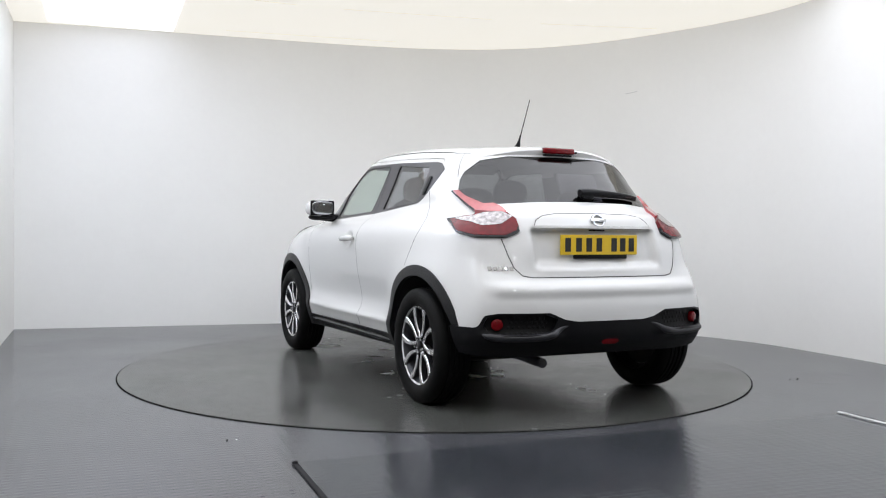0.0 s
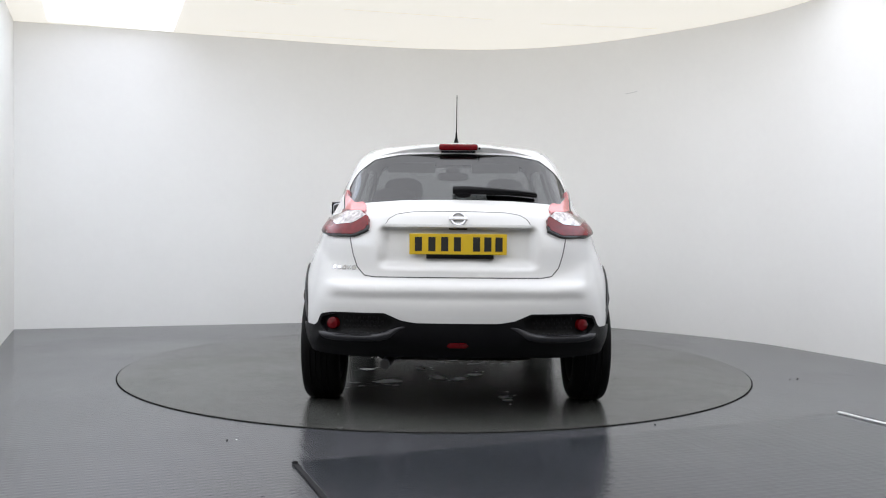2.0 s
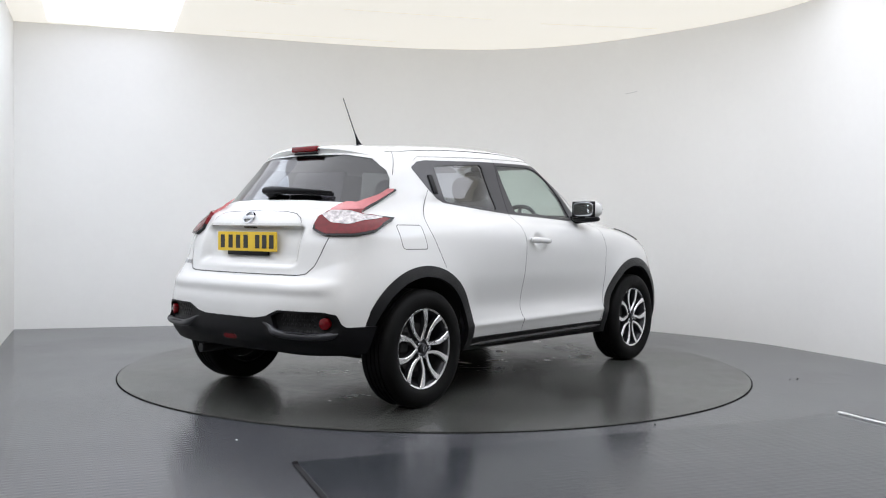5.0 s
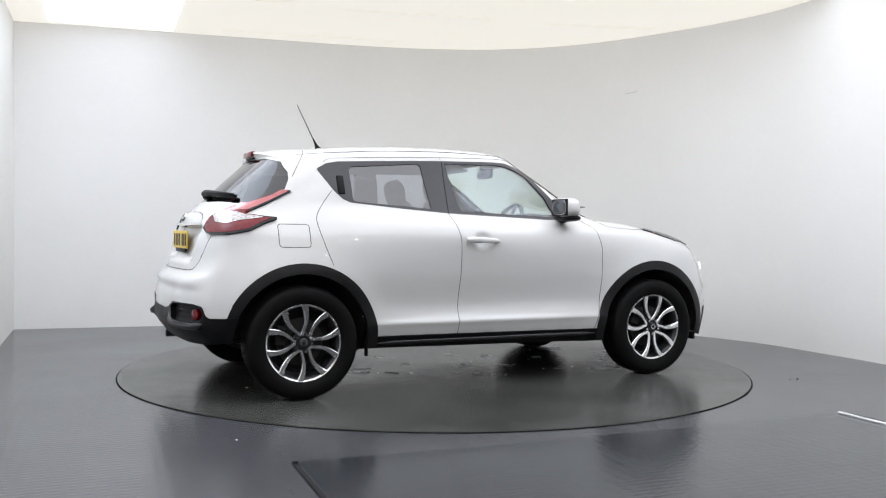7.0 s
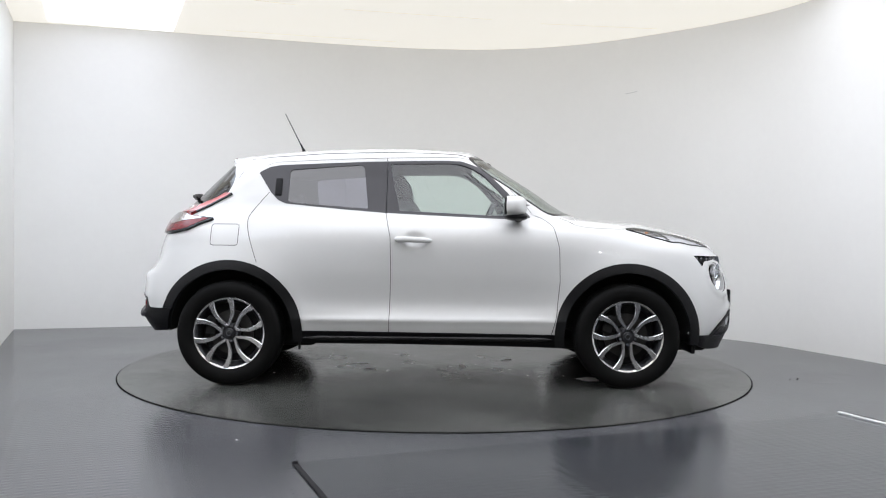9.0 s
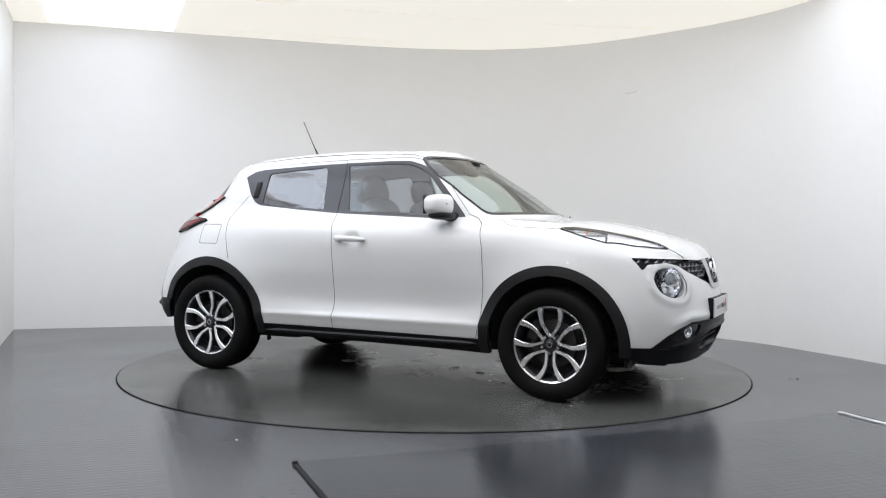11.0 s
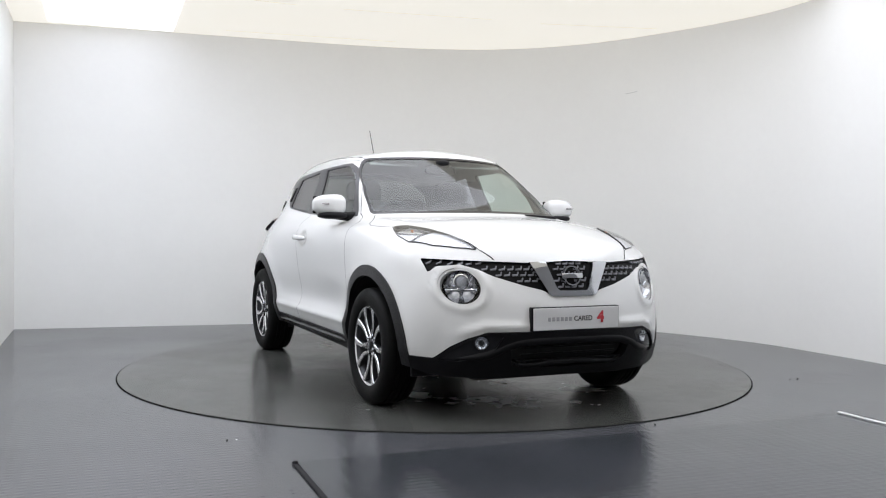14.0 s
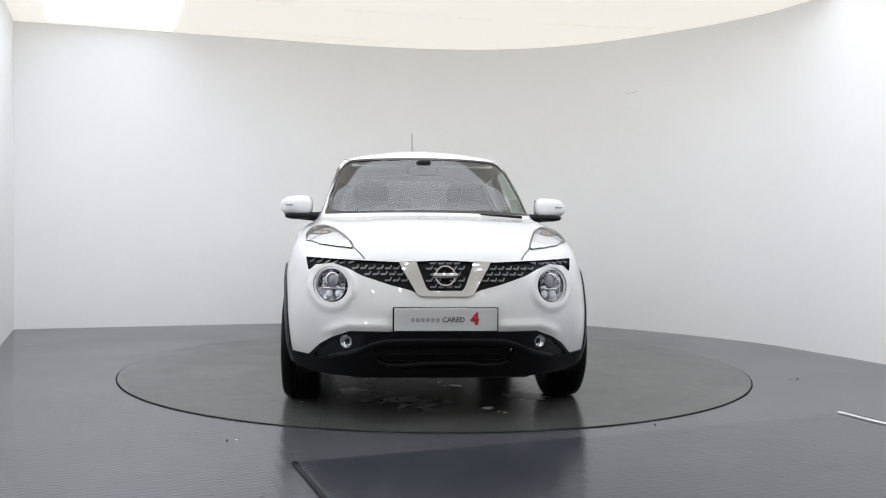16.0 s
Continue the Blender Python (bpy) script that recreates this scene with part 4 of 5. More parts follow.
# grille mesh: rows of short bars, split by upright webs
top_z = lambda y: float(np.interp(y, [0, .25, .55, .73], [.842, .828, .838, .846]))
low_z = lambda y: float(np.interp(y, [0, .13, .172, .287, .433, .507, .582, .73], [.69, .69, .70, .722, .768, .803, .824, .80]))
M_MESH = mat("satin_grille_bar", (0.20, 0.20, 0.22), 0.25, var=0.1, scale=20)
bar_me = None
for s in (1, -1):
    for row in range(5):
        for k in range(17):
            y = 0.02 + 0.043 * k + (0.0215 if row % 2 else 0)
            z = 0.832 - 0.031 * row
            if 0.095 < y < 0.155 + 0.05 * (row == 0) + 0.02 or y > 0.71:
                continue
            if not low_z(y) + 0.006 < z < top_z(y) - 0.004:
                continue
            p, n = on_front(s * y, z)
            if bar_me is None:
                bm = box_bm(.031, .0105, .010, (0, 0, 0), .002, 1)
                for side in (1,):
                    bmesh.ops.create_cube(bm, size=1, matrix=pose(.0165 * side, .010, -.002, 0, 0, -18 * side) @ Matrix.Diagonal((.007, .016, .008, 1)))
                o = cpart("grille_bar", bm, M_MESH, smooth=False)
                bar_me = o.data
            else:
                o = new("grille_bar", bar_me)
                o.parent = car
            o.matrix_basis = Matrix.Translation(OFF) @ frame_at(p - n * 0.014, n, (0, 1, 0))

# maker's round badges, front and rear
for (p, n), r, lift in ((on_front(0, .762), .057, .004), (on_rear(0, 1.058), .043, .004)):
    base = p + n * lift
    ring = cpart("badge", moved_bm(lathe_bm([(r - .012, -.004), (r - .010, .008), (r - .003, .008), (r, -.004), (r - .012, -.004)], 40, "Z"), frame_at(base, n, (0, 1, 0))), M_CHROME, None, "chrome round maker's badge")
    cpart("badge_bar", moved_bm(box_bm(2.3 * r, .024 * r / .05, .008, (0, 0, .005), .002), frame_at(base, n, (0, 1, 0))), M_CHROME, ring)
    ring.location = OFF

# satin black ridge along each sill
M_RIDGE = mat("satin_black_sill", (0.010, 0.010, 0.011), 0.26, var=0.2, scale=14, spec=0.4)
sill_band = sill.V[(sill.V[:, 2] > 0.285) & (sill.V[:, 2] < 0.325)]
for s in (1, -1):
    pts = []
    for x in np.linspace(-.80, .80, 17):
        near = sill_band[np.abs(sill_band[:, 0] - x) < 0.09]
        pts.append((float(x), float(near[:, 1].max()) * s, .306))
    cpart("sill_ridge", tube_bm(pts, [.006] + [.018] * 15 + [.006], 12), M_RIDGE, None, "satin black sill ridge")

# projector headlamps behind the round lenses
for s in (1, -1):
    p, n = on_front(.592 * s, .706)
    n = Vector((0.86, 0.50 * s, 0.02)).normalized()
    fr = frame_at(p - n * .002, n, (0, 0, 1))
    bowl = cpart("headlamp", moved_bm(lathe_bm([(.0001, -.060), (.03, -.058), (.055, -.05), (.074, -.034), (.084, -.012), (.086, -.004)], 40, "Z"), fr), M_BRIGHT, None, "round projector headlamp with clear lens")
    cpart("projector_shroud", moved_bm(lathe_bm([(.030, -.05), (.040, -.02), (.042, -.014), (.036, -.012), (.033, -.02)], 32, "Z"), fr @ Matrix.Translation((.026, 0, 0))), M_BRIGHT, bowl)
    cpart("projector_lens", moved_bm(blob_bm((.066, .066, .04), 2.0, 24, 14), fr @ Matrix.Translation((.026, 0, -.026))), mat("projector_glass", (0.32, 0.33, 0.36), 0.06, coat=0.5), bowl)
    cpart("lamp_divider", moved_bm(box_bm(.012, .15, .02, (-.018, 0, -.03), .003), fr), M_BRIGHT, bowl)
    for dy in (-.03, .03):
        cpart("lamp_facet", moved_bm(blob_bm((.04, .044, .03), 2.4, 16, 10), fr @ Matrix.Translation((-.045, dy, -.034))), M_REFLECTOR, bowl)
    # amber bulb in the upper lamp
    q, m = on_top(1.42, .66 * s)
    cpart("indicator_bulb", moved_bm(blob_bm((.020, .014, .010), 2.2, 16, 10), Matrix.Translation(q - m * .006)), M_AMBER, None, "amber indicator bulb")
    # front fog lamp bulb
    q, m = on_front(.512 * s, .417)
    cpart("fog_bulb", moved_bm(lathe_bm([(.012, -.012), (.018, -.004), (.028, .004), (.034, .004), (.034, -.01)], 28, "Z"), frame_at(q - m * .008, m, (0, 1, 0))), M_BRIGHT)
    # rear round red reflector
    q, m = on_rear(.668 * s, .502)
    cpart("rear_reflector", moved_bm(lathe_bm([(.0001, .012), (.022, .011), (.030, .007), (.033, 0), (.033, -.02)], 32, "Z"), frame_at(q - m * .012, m, (0, 1, 0))), M_RED, None, "round red bumper lamp")

# front bumper: raised wing bar over the intake, scalloped lip below it
for key, r0 in (([(-.62, .332), (-.56, .336), (-.47, .355), (-.38, .400), (-.28, .424), (-.14, .428), (0, .428), (.14, .428), (.28, .424), (.38, .400), (.47, .355), (.56, .336), (.62, .332)], .026),
                ([(-.36, .318), (-.30, .292), (-.20, .288), (-.14, .298), (0, .300), (.14, .298), (.20, .288), (.30, .292), (.36, .318)], .016)):
    pts = []
    for y, z in spline(key, 4):
        q, m = on_front(float(y), float(z))
        pts.append(q - m * .010)
    cpart("bumper_wing", tube_bm(pts, [r0 * (.35 + .65 * min(1, i / 6, (len(pts) - 1 - i) / 6)) for i in range(len(pts))], 14), M_BLACK, None, "black satin bumper wing bar")
for s in (1, -1):
    pts = []
    for y, z in spline([(.745, .462), (.715, .440), (.64, .430), (.54, .428), (.43, .433), (.36, .456), (.31, .482), (.24, .500)], 4):
        q, m = on_rear(float(y) * s, float(z))
        pts.append(q - m * .006)
    cpart("bumper_wing", tube_bm(pts, [.020 * (.35 + .65 * min(1, i / 5, (len(pts) - 1 - i) / 8)) for i in range(len(pts))], 14), M_LIT_WING, None, "satin black bumper wing under the mesh pocket, coloured lighter as if lit")

# rear bumper pockets: rows of small raised cells
cell = None
for s in (1, -1):
    for row in range(4):
        for k in range(10):
            y, z = .40 + .028 * k + (.014 if row % 2 else 0), .468 + .022 * row
            if y > .635 - .006 * row or (row == 0 and y < .42):
                continue
            q, m = on_rear(s * y, z)
            if cell is None:
                o = cpart("pocket_cell", lathe_bm([(.0001, .004), (.007, .003), (.011, 0)], 6, "Z"), M_BLACK, smooth=False)
                cell = o.data
            else:
                o = new("pocket_cell", cell)
                o.parent = car
            o.matrix_basis = Matrix.Translation(OFF) @ frame_at(q - m * .029, m, (0, 1, 0))

# rubber strips in the roof channels
for s in (1, -1):
    cpart("roof_channel_strip", tube_bm([on_top(x, y * s)[0] for x, y in ((.285, .502), (.20, .535), (.10, .555), (0, .566))], [.004, .004, .003, .002], 8), M_BLACK, None, "black rubber strip in the roof channel")

# tailgate: handle ledge, plates, badge bars, wiper
bm = bmesh.new()
prev = None
for i in range(33):
    y = -0.395 + 0.79 * i / 32
    p, n = on_rear(y, 1.022)
    taper = min(1.0, (0.40 - abs(y)) / 0.04)
    ring = [bm.verts.new((p.x + .01, y, 1.030)), bm.verts.new((p.x - .012 * taper, y, 1.028)), bm.verts.new((p.x - .014 * taper, y, 1.016)), bm.verts.new((p.x + .01, y, 1.010))]
    if prev:
        for k in range(4):
            bm.faces.new((prev[k], prev[(k + 1) % 4], ring[(k + 1) % 4], ring[k]))
    prev = ring
bmesh.ops.recalc_face_normals(bm, faces=bm.faces[:])
cpart("tailgate_ledge", bm, M_PAINT, None, "white handle ledge over the plate")
cpart("handle_shadow_gap", box_bm(.02, .10, .012, (-1.80, 0, 1.008), .004), M_BLACK)
PLATE = cpart("rear_plate", box_bm(.008, .520, .111, (-1.829, 0, .925), .003, 2), M_YELLOW, None, "yellow rear number plate with dark characters", False)
for k, y in enumerate((.212, .140, .072, .004, -.098, -.158, -.218)):
    cpart("plate_bar", box_bm(.002, .038, .076, (-1.8342, y, .925), .0008, 1), M_INK_HOLLOW, PLATE, smooth=False)
cpart("plate_holder", box_bm(.012, .36, .03, (-1.826, -.01, .862), .003), M_BLACK, None, "black plate holder strip")
for k in range(5):
    p, n = on_rear(.665 - .0275 * k, .795)
    cpart("name_bar", moved_bm(box_bm(.021, .020 if k % 2 else .024, .004, (0, 0, .002), .001, 1), frame_at(p, n, (0, 1, 0))), M_CHROME, None, "chrome model name shapes", False)

pw, nw = on_rear(.0, 1.185)
pts = []
for i in range(9):
    y = .03 - .46 * i / 8
    q, m = on_rear(y, 1.198 + .006 * math.sin(i / 8 * 3.0) - .012 * i / 8)
    pts.append(q + m * .030)
wiper = cpart("rear_wiper", tube_bm(pts, [.022, .026, .023, .019, .016, .013, .011, .009, .005], 10), M_BLACK, None, "black rear wiper arm")
cpart("wiper_boot", moved_bm(blob_bm((.10, .07, .05), 2.3, 18, 12), frame_at(pts[1] - nw * .015, nw, (0, 1, 0))), M_BLACK, wiper)
cpart("wiper_blade", tube_bm([q + Vector((0.012, 0, -.012)) for q in pts[1:]], .011, 8), M_BLACK, wiper)

# roof spoiler with high brake lamp, washer nozzle, aerial
bm = bmesh.new()
prev = None
for i in range(41):
    y = -0.47 + 0.94 * i / 40
    u = abs(y) / 0.47
    xb = -1.398 + 0.10 * u ** 2.6
    zt = 1.494 - 0.055 * u ** 2.4
    xf = xb + 0.16
    pt, _ = on_top(min(xf, -1.19), y)
    ring = [bm.verts.new((pt.x, y, pt.z + .002)), bm.verts.new((0.5 * (pt.x + xb), y, 0.5 * (pt.z + zt) + .006)), bm.verts.new((xb + .006, y, zt)), bm.verts.new((xb, y, zt - .010)), bm.verts.new((xb + .012, y, zt - .034)), bm.verts.new((pt.x - .03, y, pt.z - .05))]
    if prev:
        for k in range(6):
            bm.faces.new((prev[k], prev[(k + 1) % 6], ring[(k + 1) % 6], ring[k]))
    else:
        bm.faces.new(ring)
    prev = ring
bm.faces.new(prev[::-1])
bmesh.ops.recalc_face_normals(bm, faces=bm.faces[:])
spoiler = cpart("roof_spoiler", bm, M_PAINT, None, "white roof spoiler over the rear window")
cpart("high_brake_lamp", box_bm(.032, .225, .036, (-1.389, -.005, 1.482), .010, 3), M_RED, spoiler, "red high-level brake lamp")
cpart("washer_nozzle", blob_bm((.03, .014, .014), 2.0, 12, 8, (-1.394, -.128, 1.476)), M_BLACK, spoiler)
cpart("spoiler_slot", box_bm(.02, .20, .012, (-1.382, -.005, 1.456), .004), M_BLACK, spoiler)
aerial = cpart("aerial", tube_bm([(-.915, 0, 1.540), (-.928, 0, 1.558), (-.94, 0, 1.585), (-.955, 0, 1.615)], [.022, .014, .007, .005], 14), M_BLACK, None, "thin black roof aerial")
cpart("aerial_rod", tube_bm([(-.955, 0, 1.612), (-1.066, 0, 1.832)], [.0034, .0024], 8), M_BLACK, aerial)

# door mirrors, handles, pillar handles
for s in (1, -1):
    bm = blob_bm((.165, .215, .135), 2.9, 36, 24)
    for v in bm.verts:
        if v.co.x < -.055:
            v.co.x = -.055 - (v.co.x + .055) * 0.2
        if v.co.x > 0:
            v.co.x *= 1 - 0.35 * max(0, v.co.y * s / .1)
        v.co.z *= 1 - 0.12 * (v.co.y * s / .1)
    mirror = cpart("door_mirror", moved_bm(bm, Matrix.Translation((.535, .866 * s, 1.155))), M_PAINT, None, "white door mirror with black base")
    cpart("mirror_frame", moved_bm(box_bm(.012, .185, .112, (0, 0, 0), .005, 2), Matrix.Translation((.478, .864 * s, 1.156)) @ pose(0, 0, 0, 0, 0, 0)), M_BLACK, mirror)
    cpart("mirror_glass", moved_bm(blob_bm((.006, .165, .098), 4.0, 28, 16), Matrix.Translation((.4705, .864 * s, 1.156))), M_MIRROR, mirror, "mirror glass")
    bm = blob_bm((.15, .20, .05), 2.5, 28, 14)
    cpart("mirror_base", moved_bm(bm, Matrix.Translation((.55, .845 * s, 1.088))), M_BLACK, mirror)
    cpart("mirror_arm", tube_bm([(.575, .70 * s, 1.083), (.57, .76 * s, 1.083), (.56, .84 * s, 1.09)], [.032, .03, .028], 14), M_BLACK, mirror)
    cpart("mirror_indicator", moved_bm(blob_bm((.012, .12, .012), 2.4, 20, 10), Matrix.Translation((.603, .885 * s, 1.160)) @ pose(0, 0, 0, 0, 0, 22 * -s)), M_SILVERLENS, mirror)
    # door handle: curved grip over a shallow cup
    pts = []
    for i in range(11):
        u = i / 10
        x = .012 - .222 * u
        q, m = on_side(-.20 if u > .5 else .0, .935, s)
        pts.append((x, q.y + s * (.012 + .026 * math.sin(math.pi * u) ** 0.5), .932 + .008 * math.sin(math.pi * u * .5)))
    grip = cpart("door_handle", tube_bm(pts, [.011, .016, .018, .0185, .0185, .0185, .0185, .019, .021, .021, .014], 14), M_PAINT, None, "white curved door handle")
    q, m = on_side(-.17, .938, s)
    cpart("keyhole", moved_bm(lathe_bm([(.0001, .004), (.006, .004), (.007, 0)], 16, "Z"), frame_at(Vector((-.172, q.y + s * .047, .938)), Vector((0, s, 0)), (1, 0, 0))), M_INK_HOLLOW, grip)
    # rear door pull hidden in the window frame
    q, m = on_side(-.985, 1.27, s)
    cpart("rear_door_pull", moved_bm(box_bm(.045, .125, .012, (0, 0, .004), .006, 2), frame_at(q, m, (1, 0, 0))), M_BLACK, None, "black upright rear door handle")
    if s > 0:
        cpart("front_wiper", tube_bm([tuple(on_top(.93 + .018 * i, .60 - .07 * i)[0] + Vector((0, 0, .008))) for i in range(5)], [.009, .008, .007, .006, .004], 8), M_BLACK, None, "black windscreen wiper")

# front plate with printed advert
fp = cpart("plate_backing", box_bm(.035, .545, .125, (2.080, 0, .541), .006, 2), M_BLACK, None, "black plate carrier")
FPL = cpart("front_plate", box_bm(.008, .530, .116, (2.100, 0, .541), .003, 2), M_WHITEPLATE, None, "pale grey advert plate with red numeral", False)


def words(text, size, at, material, parent, bold=0.0):
    cu = bpy.data.curves.new("words", "FONT")
    cu.body, cu.size, cu.extrude, cu.offset, cu.align_x, cu.align_y = text, size, 0.0006, bold, "LEFT", "CENTER"
    tmp = new("words", cu)
    me = bpy.data.meshes.new_from_object(tmp)
    bpy.data.objects.remove(tmp)
    me.materials.append(material)
    ob = new("lettering", me)
    ob.parent = parent
    # reads towards +x, with its top up
    ob.matrix_basis = Matrix.Translation(at) @ Matrix(((0, 0, 1, 0), (1, 0, 0, 0), (0, 1, 0, 0), (0, 0, 0, 1)))
    return ob


for k in range(6):
    cpart("name_bar", box_bm(.002, .018, .021, (2.1045, -.170 + .0255 * k, .540), .0005, 1), M_GREYINK, FPL, smooth=False)
words("CARED", .036, (2.1045, -.020, .540), M_INK_HOLLOW, FPL, 0.0006)
words("4", .082, (2.1045, .128, .543), M_REDINK, FPL, 0.004)

# ---- cabin ----


def seat_parts(x, y, label):
    cushion = cpart("seat", moved_bm(blob_bm((.52, .50, .20), 3.5), Matrix.Translation((x + .18, y, .60))), M_CABIN, None, label)
    cpart("backrest", moved_bm(blob_bm((.17, .50, .66), 3.2), Matrix.Translation((x - .12, y, .90)) @ pose(0, 0, 0, 0, -16, 0)), M_CABIN, cushion)
    cpart("headrest", moved_bm(blob_bm((.11, .27, .19), 2.8), Matrix.Translation((x - .225, y, 1.275)) @ pose(0, 0, 0, 0, -12, 0)), M_CABIN, cushion)
    for d in (-.06, .06):
        cpart("headrest_post", tube_bm([(x - .205, y + d, 1.14), (x - .215, y + d, 1.24)], .008, 8), M_CHROME, cushion)


seat_parts(.02, .36, "dark fabric front seat")
seat_parts(.02, -.36, "dark fabric front seat")
bench = cpart("rear_bench", moved_bm(blob_bm((.55, 1.24, .24), 3.5), Matrix.Translation((-.62, 0, .62))), M_CABIN, None, "dark fabric rear bench")
cpart("bench_back", moved_bm(blob_bm((.18, 1.22, .58), 3.6), Matrix.Translation((-.93, 0, .86)) @ pose(0, 0, 0, 0, -20, 0)), M_CABIN, bench)
for y in (-.38, .38):
    cpart("bench_headrest", moved_bm(blob_bm((.10, .27, .15), 2.8), Matrix.Translation((-1.03, y, 1.185))), M_CABIN, bench)
cpart("parcel_shelf", box_bm(.42, 1.02, .03, (-1.32, 0, 1.06), .01), M_CABIN)
dash = cpart("dashboard", moved_bm(blob_bm((.52, 1.26, .36), 4.0), Matrix.Translation((.66, 0, .90)) @ pose(0, 0, 0, 0, 4, 0)), M_CABIN, None, "dark moulded dashboard")
cpart("instrument_hood", moved_bm(blob_bm((.22, .36, .10), 2.6), Matrix.Translation((.55, -.36, 1.075))), M_CABIN, dash)
wheel_m = Matrix.Translation((.36, -.36, 1.02)) @ pose(0, 0, 0, 0, -66, 0)
bm = bmesh.new()
ringv = []
for i in range(40):
    a = 2 * math.pi * i / 40
    ringv.append([bm.verts.new(((.175 + .015 * math.cos(b)) * math.cos(a), (.175 + .015 * math.cos(b)) * math.sin(a), .015 * math.sin(b))) for b in [2 * math.pi * k / 10 for k in range(10)]])
for i in range(40):
    for k in range(10):
        bm.faces.new((ringv[i][k], ringv[(i + 1) % 40][k], ringv[(i + 1) % 40][(k + 1) % 10], ringv[i][(k + 1) % 10]))
sw = cpart("steering_wheel", moved_bm(bm, wheel_m), M_CABIN, None, "dark leather steering wheel")
cpart("wheel_boss", moved_bm(blob_bm((.15, .17, .05), 2.6), wheel_m), M_CABIN, sw)
for a in (0, 125, 235):
    cpart("wheel_spoke", moved_bm(box_bm(.12, .03, .015, (.10, 0, 0), .005), wheel_m @ pose(0, 0, 0, 0, 0, a)), M_CABIN, sw)
cpart("cabin_mirror", moved_bm(blob_bm((.03, .24, .07), 3.0), Matrix.Translation((.37, 0, 1.415))), M_BLACK, None, "dark interior mirror")
cpart("sensor_box", moved_bm(blob_bm((.09, .11, .05), 3.0), Matrix.Translation((.385, 0, 1.462))), M_BLACK)
for y in (-.32, .32):
    cpart("sun_visor", moved_bm(box_bm(.15, .36, .016, (0, 0, 0), .006), Matrix.Translation((.235, y, 1.475)) @ pose(0, 0, 0, 0, 24, 0)), M_HEADLINER)

# ---- turntable marks and floor things ----
rng = random.Random(7)


def splash(x, y, rx, ry, z, material, parent, name, label=""):
    bm = bmesh.new()
    n = 16
    vs = []
    ph = rng.uniform(0, 6.28)
    for i in range(n):
        a = 2 * math.pi * i / n
        k = 0.55 + 0.45 * rng.random()
        u, v = rx * k * math.cos(a), ry * k * math.sin(a)
        vs.append(bm.verts.new((x + u * math.cos(ph) - v * math.sin(ph), y + u * math.sin(ph) + v * math.cos(ph), z)))
    f = bm.faces.new(vs)
    ext = bmesh.ops.extrude_face_region(bm, geom=[f])
    bmesh.ops.translate(bm, vec=(0, 0, .0006), verts=[e for e in ext["geom"] if isinstance(e, bmesh.types.BMVert)])
    bmesh.ops.recalc_face_normals(bm, faces=bm.faces[:])
    return part(name, bm, material, parent, label)


for x, y, rx, ry in ((-.76, .30, .10, .045), (-.46, -.267, .06, .03), (.45, -.211, .05, .02), (1.10, -.615, .11, .05), (.74, -.51, .02, .015), (-.257, .483, .05, .02), (-.647, -.166, .06, .03), (-1.294, -.418, .03, .02), (-1.38, -.44, .03, .015),
                     (.552, .256, .06, .02), (1.285, .42, .13, .06), (1.64, .155, .03, .02), (-.588, -.019, .08, .03), (.2, -.1, .07, .02), (.9, .05, .05, .02), (-.2, .1, .04, .02), (.35, .4, .05, .02)):
    splash(x, y, rx * 1.4, ry * 2.0, .0058, M_STAIN, turntable, "splash_mark", "dried pale splash")
    for _ in range(3):
        splash(x + rng.gauss(0, .09), y + rng.gauss(0, .06), .014, .008, .0058, M_STAIN, turntable, "splash_mark")

# drive-on plate, turned a little, with a rubber strip and a steel edge
RAMP = Matrix.Translation((-.591, -2.81, 0)) @ pose(0, 0, 0, 0, 0, 21.07)
ramp = part("drive_on_plate", moved_bm(box_bm(3.04, 4.6, .006, (1.52, -2.30, .003), .002, 1), RAMP), M_RAMP)
tagged(ramp, "dark grey flat drive-on plate laid on the floor", "floor plate")
strip = part("edge_strip", moved_bm(box_bm(.022, 4.6, .008, (-.012, -2.30, .005), .003, 1), RAMP), M_STRIP, ramp, "black rubber edge strip")
lip = part("steel_edge", moved_bm(prism_bm([(0, 0), (.001, .014), (.004, .018), (.030, .016), (.036, .010), (.038, 0)], -4.6, .02, lambda u, v, h: (3.04 + u, h, v)), RAMP), M_STEEL, ramp, "bright steel plate edge")
# shadow of the raised steel lip, laid as a dark strip
part("edge_shadow", moved_bm(box_bm(.05, 4.6, .004, (3.104, -2.29, .002)), RAMP), M_STRIP, ramp, "dark strip painted as the steel edge's shadow")
cap = part("edge_fixing", moved_bm(lathe_bm([(.0001, .012), (.010, .012), (.012, .008), (.012, 0)], 14, "Z"), RAMP @ Matrix.Translation((-.012, -.03, .005))), M_STRIP, ramp)
for x, y in ((2.439, -.534), (2.504, -.508), (2.49, -.53), (-.982, -2.413), (1.15, -2.0)):
    g = part("grit_speck", moved_bm(blob_bm((.011, .009, .006), 2.2, 10, 6), Matrix.Translation((x, y, .003))), M_GRIT)
    tagged(g, "tiny dark speck of grit on the floor", "grit", "floor specks")
g = part("paint_chip", moved_bm(box_bm(.009, .006, .003, (0, 0, .0015), .0008, 1), Matrix.Translation((-.94, -2.40, 0))), M_STAIN)
tagged(g, "small pale chip lying on the floor", "chip", "floor specks")

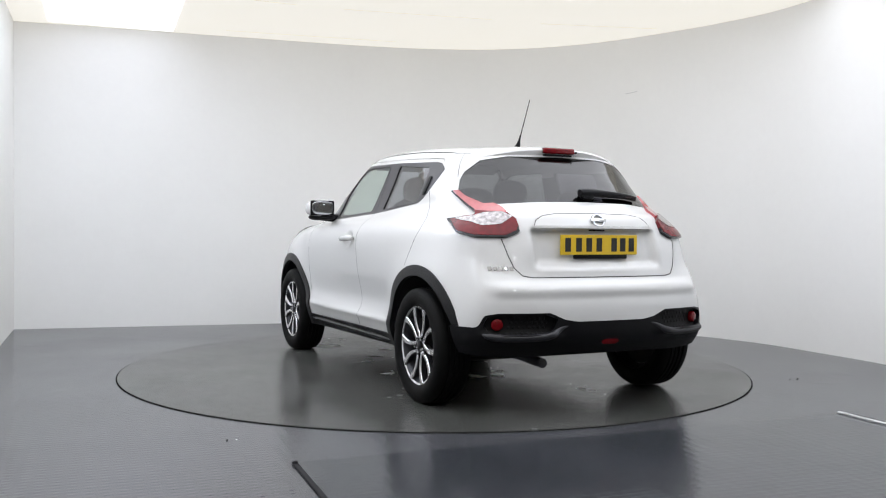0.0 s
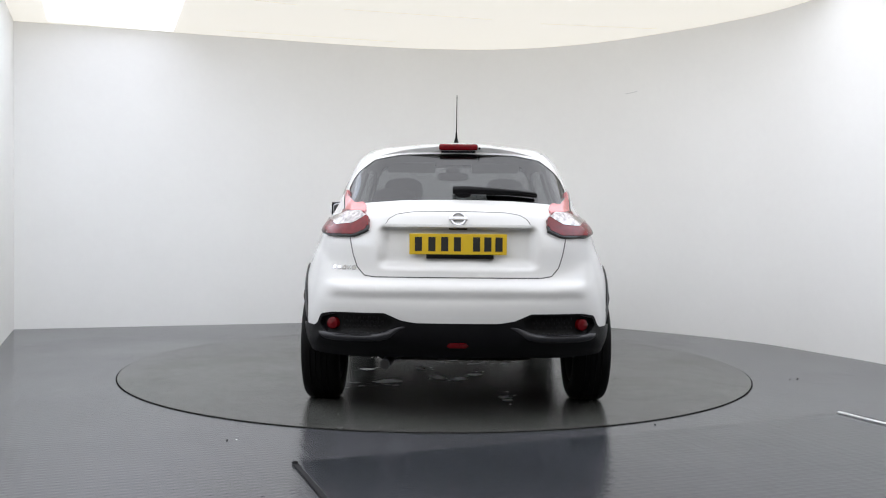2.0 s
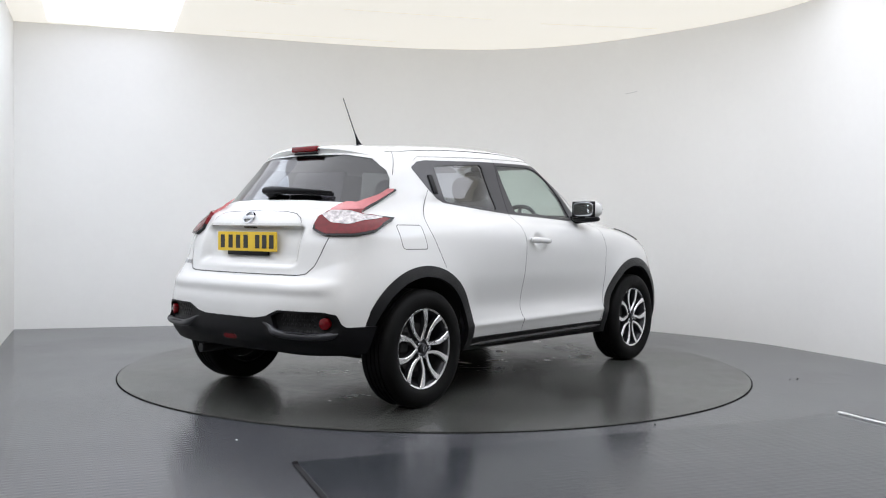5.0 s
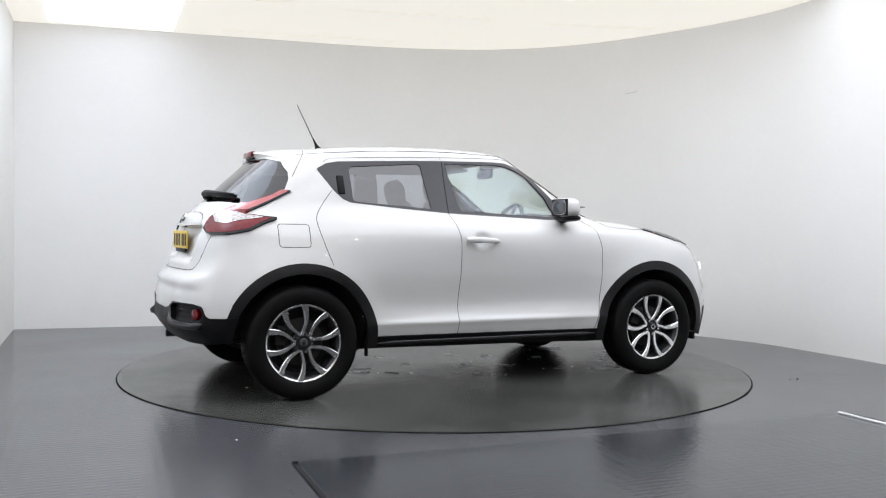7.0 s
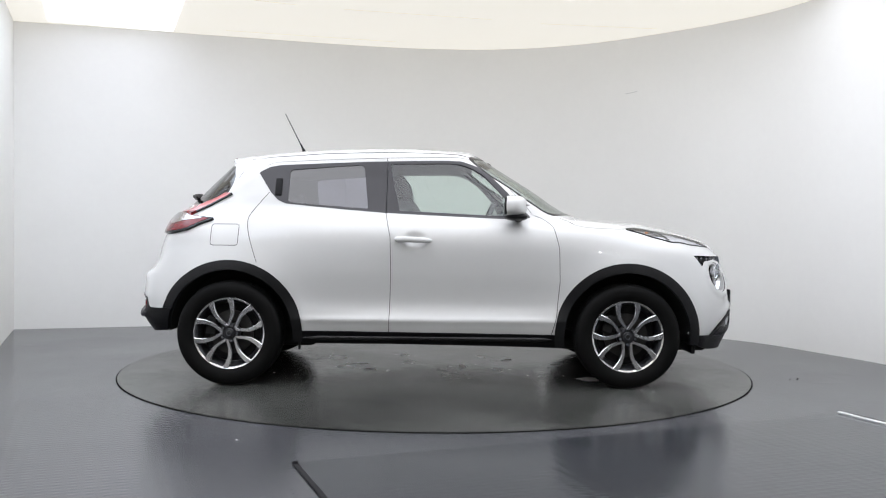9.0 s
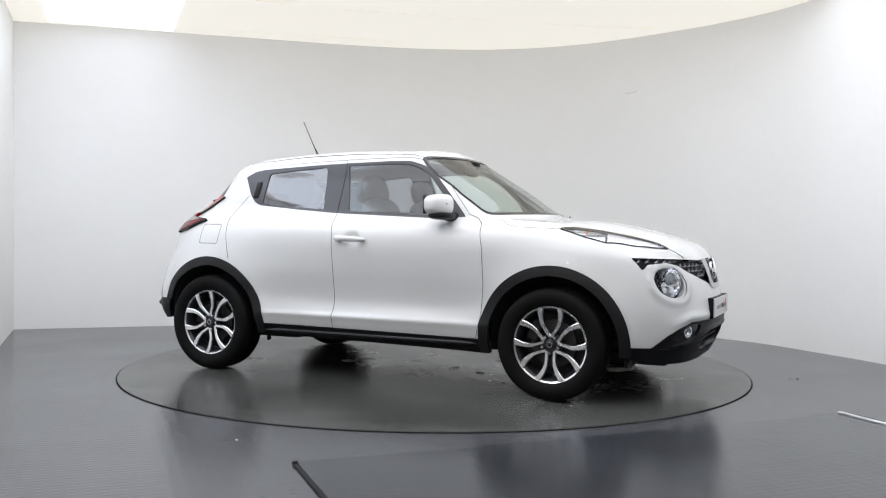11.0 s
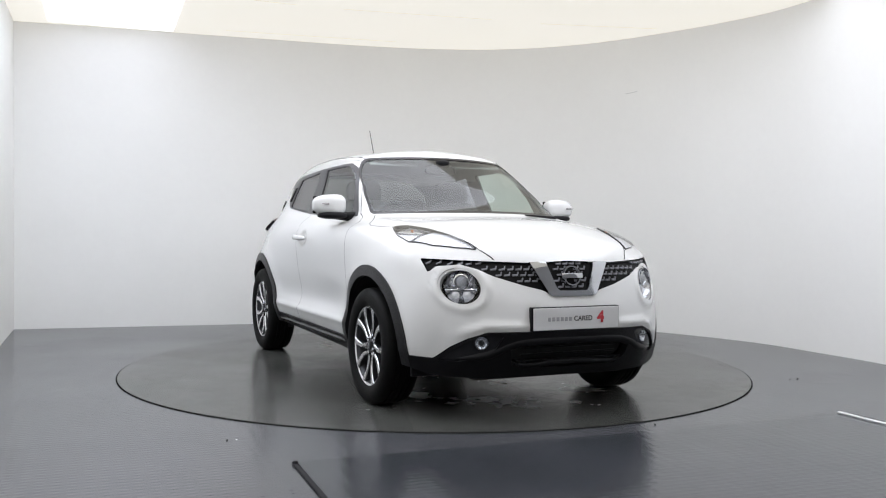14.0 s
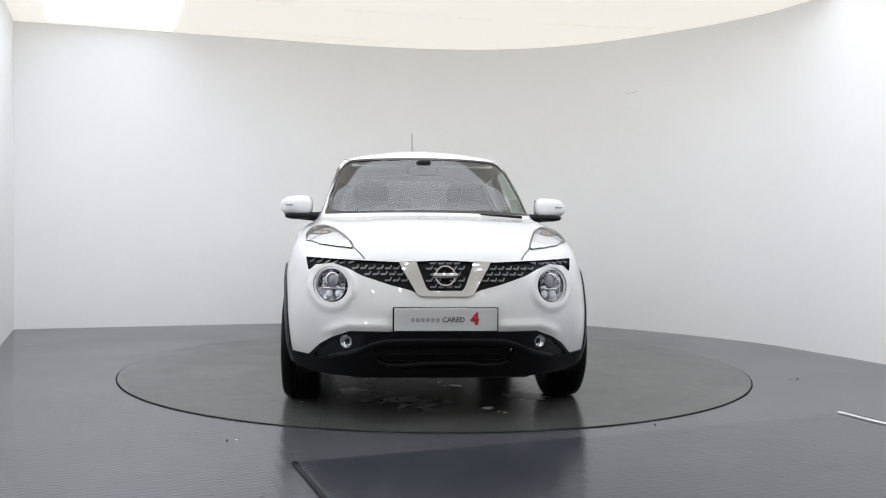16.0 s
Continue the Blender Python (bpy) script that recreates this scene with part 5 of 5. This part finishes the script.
# ceiling seams, corner light, added fill sheet and fill panels, spot lamps
M_SEAMLINE = glow("ceiling_seam", (1.0, 0.94, 0.80), 0.50)
for k, ((x0, y0), (x1, y1)) in enumerate((((-2.126, 2.372), (-.449, 2.823)), ((-1.6, 1.165), (-1.25, 1.315)), ((-.85, 1.455), (.50, 1.785)), ((.974, 1.931), (2.127, 2.091)))):
    d = Vector((x1 - x0, y1 - y0))
    o = part("ceiling_seam", moved_bm(box_bm(d.length, .004, .003, (0, 0, 0)), Matrix.Translation(((x0 + x1) / 2, (y0 + y1) / 2, CEIL_Z - .002)) @ pose(0, 0, 0, 0, 0, math.degrees(math.atan2(d.y, d.x)))), M_SEAMLINE)
    tagged(o, "fine seam line between backlit ceiling sheets", "seam", kind="structure")
# added glowing sheet, out of view, that brightens the walls and the car
M_FILL_SHEET = glow("cool_fill_sheet", (0.96, 0.97, 0.97), 2.15)
sheet = part("fill_sheet", box_bm(6.6, 4.1, .006, (-.06, -1.37, CEIL_Z - .004)), M_FILL_SHEET)
tagged(sheet, "added unseen glowing fill sheet over the turntable", "ceiling", kind="structure")
# the large panel beside the flat wall, in line with it
corner = part("ceiling_light_and_fill", moved_bm(box_bm(1.15, 2.2, .03, (0, 0, 0), .014, 2), Matrix.Translation((-2.80, 1.12, CEIL_Z - .013)) @ pose(0, 0, 0, 0, 0, 20.5)), M_CORNER)
tagged(corner, "large added unseen cool white fill panel at the ceiling near the corner", "light", "ceiling light panels")
# added fill panels, out of view, to even out the wall brightness
for x, y, sx, sy in ((-2.72, -.45, 1.1, 2.4), (2.5, -1.8, .8, 1.7), (-2.4, -3.6, .8, 1.2)):
    o = part("ceiling_light_and_fill", box_bm(sx, sy, .03, (x, y, CEIL_Z - .013), .012, 2), M_FILL)
    tagged(o, "added unseen cool white fill panel at the ceiling", "light", "ceiling light panels")
M_SPOT = glow("spot_glow", (0.95, 0.98, 1.0), 110.0)
for x, y in [(-2.2 + .88 * k, -4.6) for k in range(6)] + [(-2.2 + 1.46 * k, -6.2) for k in range(4)]:
    o = part("ceiling_spot", lathe_bm([(.0001, -.055), (.030, -.055), (.036, -.047), (.036, .0), (.0001, .0)], 20, "Z"), M_SPOT)
    o.location = (x, y, CEIL_Z - .06)
    part("spot_bracket", lathe_bm([(.0001, .062), (.062, .062), (.062, .004), (.052, .002), (.0001, .002)], 20, "Z"), M_STEEL, o)
    tagged(o, "small round bright ceiling spot lamp", "light", "ceiling spot lamps")
scuff = part("wall_scuff", moved_bm(box_bm(.13, .003, .006, (0, 0, 0)), Matrix.Translation((1.98, 2.508, 2.425)) @ pose(0, 0, 0, 0, -6, -40)), mat("faint_scuff", (0.62, 0.62, 0.62), 0.7))
tagged(scuff, "faint grey scuff on the curved wall", "scuff", kind="structure")

for k, z in enumerate((.318, .352, .388)):
    cpart("intake_slat", box_bm(.012, .62 - .03 * k, .009, (2.012 + .012 * k, 0, z), .003, 1), M_BLACK)
# black disc painted over the closed pipe end for its dark hollow
cpart("exhaust_mouth", moved_bm(lathe_bm([(.0001, 0), (.021, 0), (.021, .004)], 20, "X"), Matrix.Translation((-1.863, .385, .285))), M_INK_HOLLOW)


def motions():
    # heading of the car and turntable, second by second: an even turn that slows down at the end
    turn = [(0.0, 115.45), (0.5, 109.1), (1.0, 102.65), (1.5, 96.2), (2.0, 89.75), (2.5, 83.3), (3.0, 76.8), (3.5, 70.35), (4.0, 63.8), (4.2, 61.2), (5.2, 48.2), (6.3, 34.0), (6.5, 31.45), (7.0, 24.95), (7.5, 18.5),
            (8.0, 12.15), (8.5, 5.9), (9.0, -0.55), (9.2, -3.0), (10.2, -15.9), (11.3, -30.05), (11.5, -32.65), (12.0, -39.2), (12.5, -45.7), (13.0, -52.3), (13.5, -58.8), (14.0, -65.4), (14.5, -71.9), (15.0, -77.9), (15.5, -82.3), (16.0, -85.05)]
    for thing in (car, turntable):
        walk(thing, [(t, pose(0, 0, 0, 0, 0, a)) for t, a in turn])


motions()
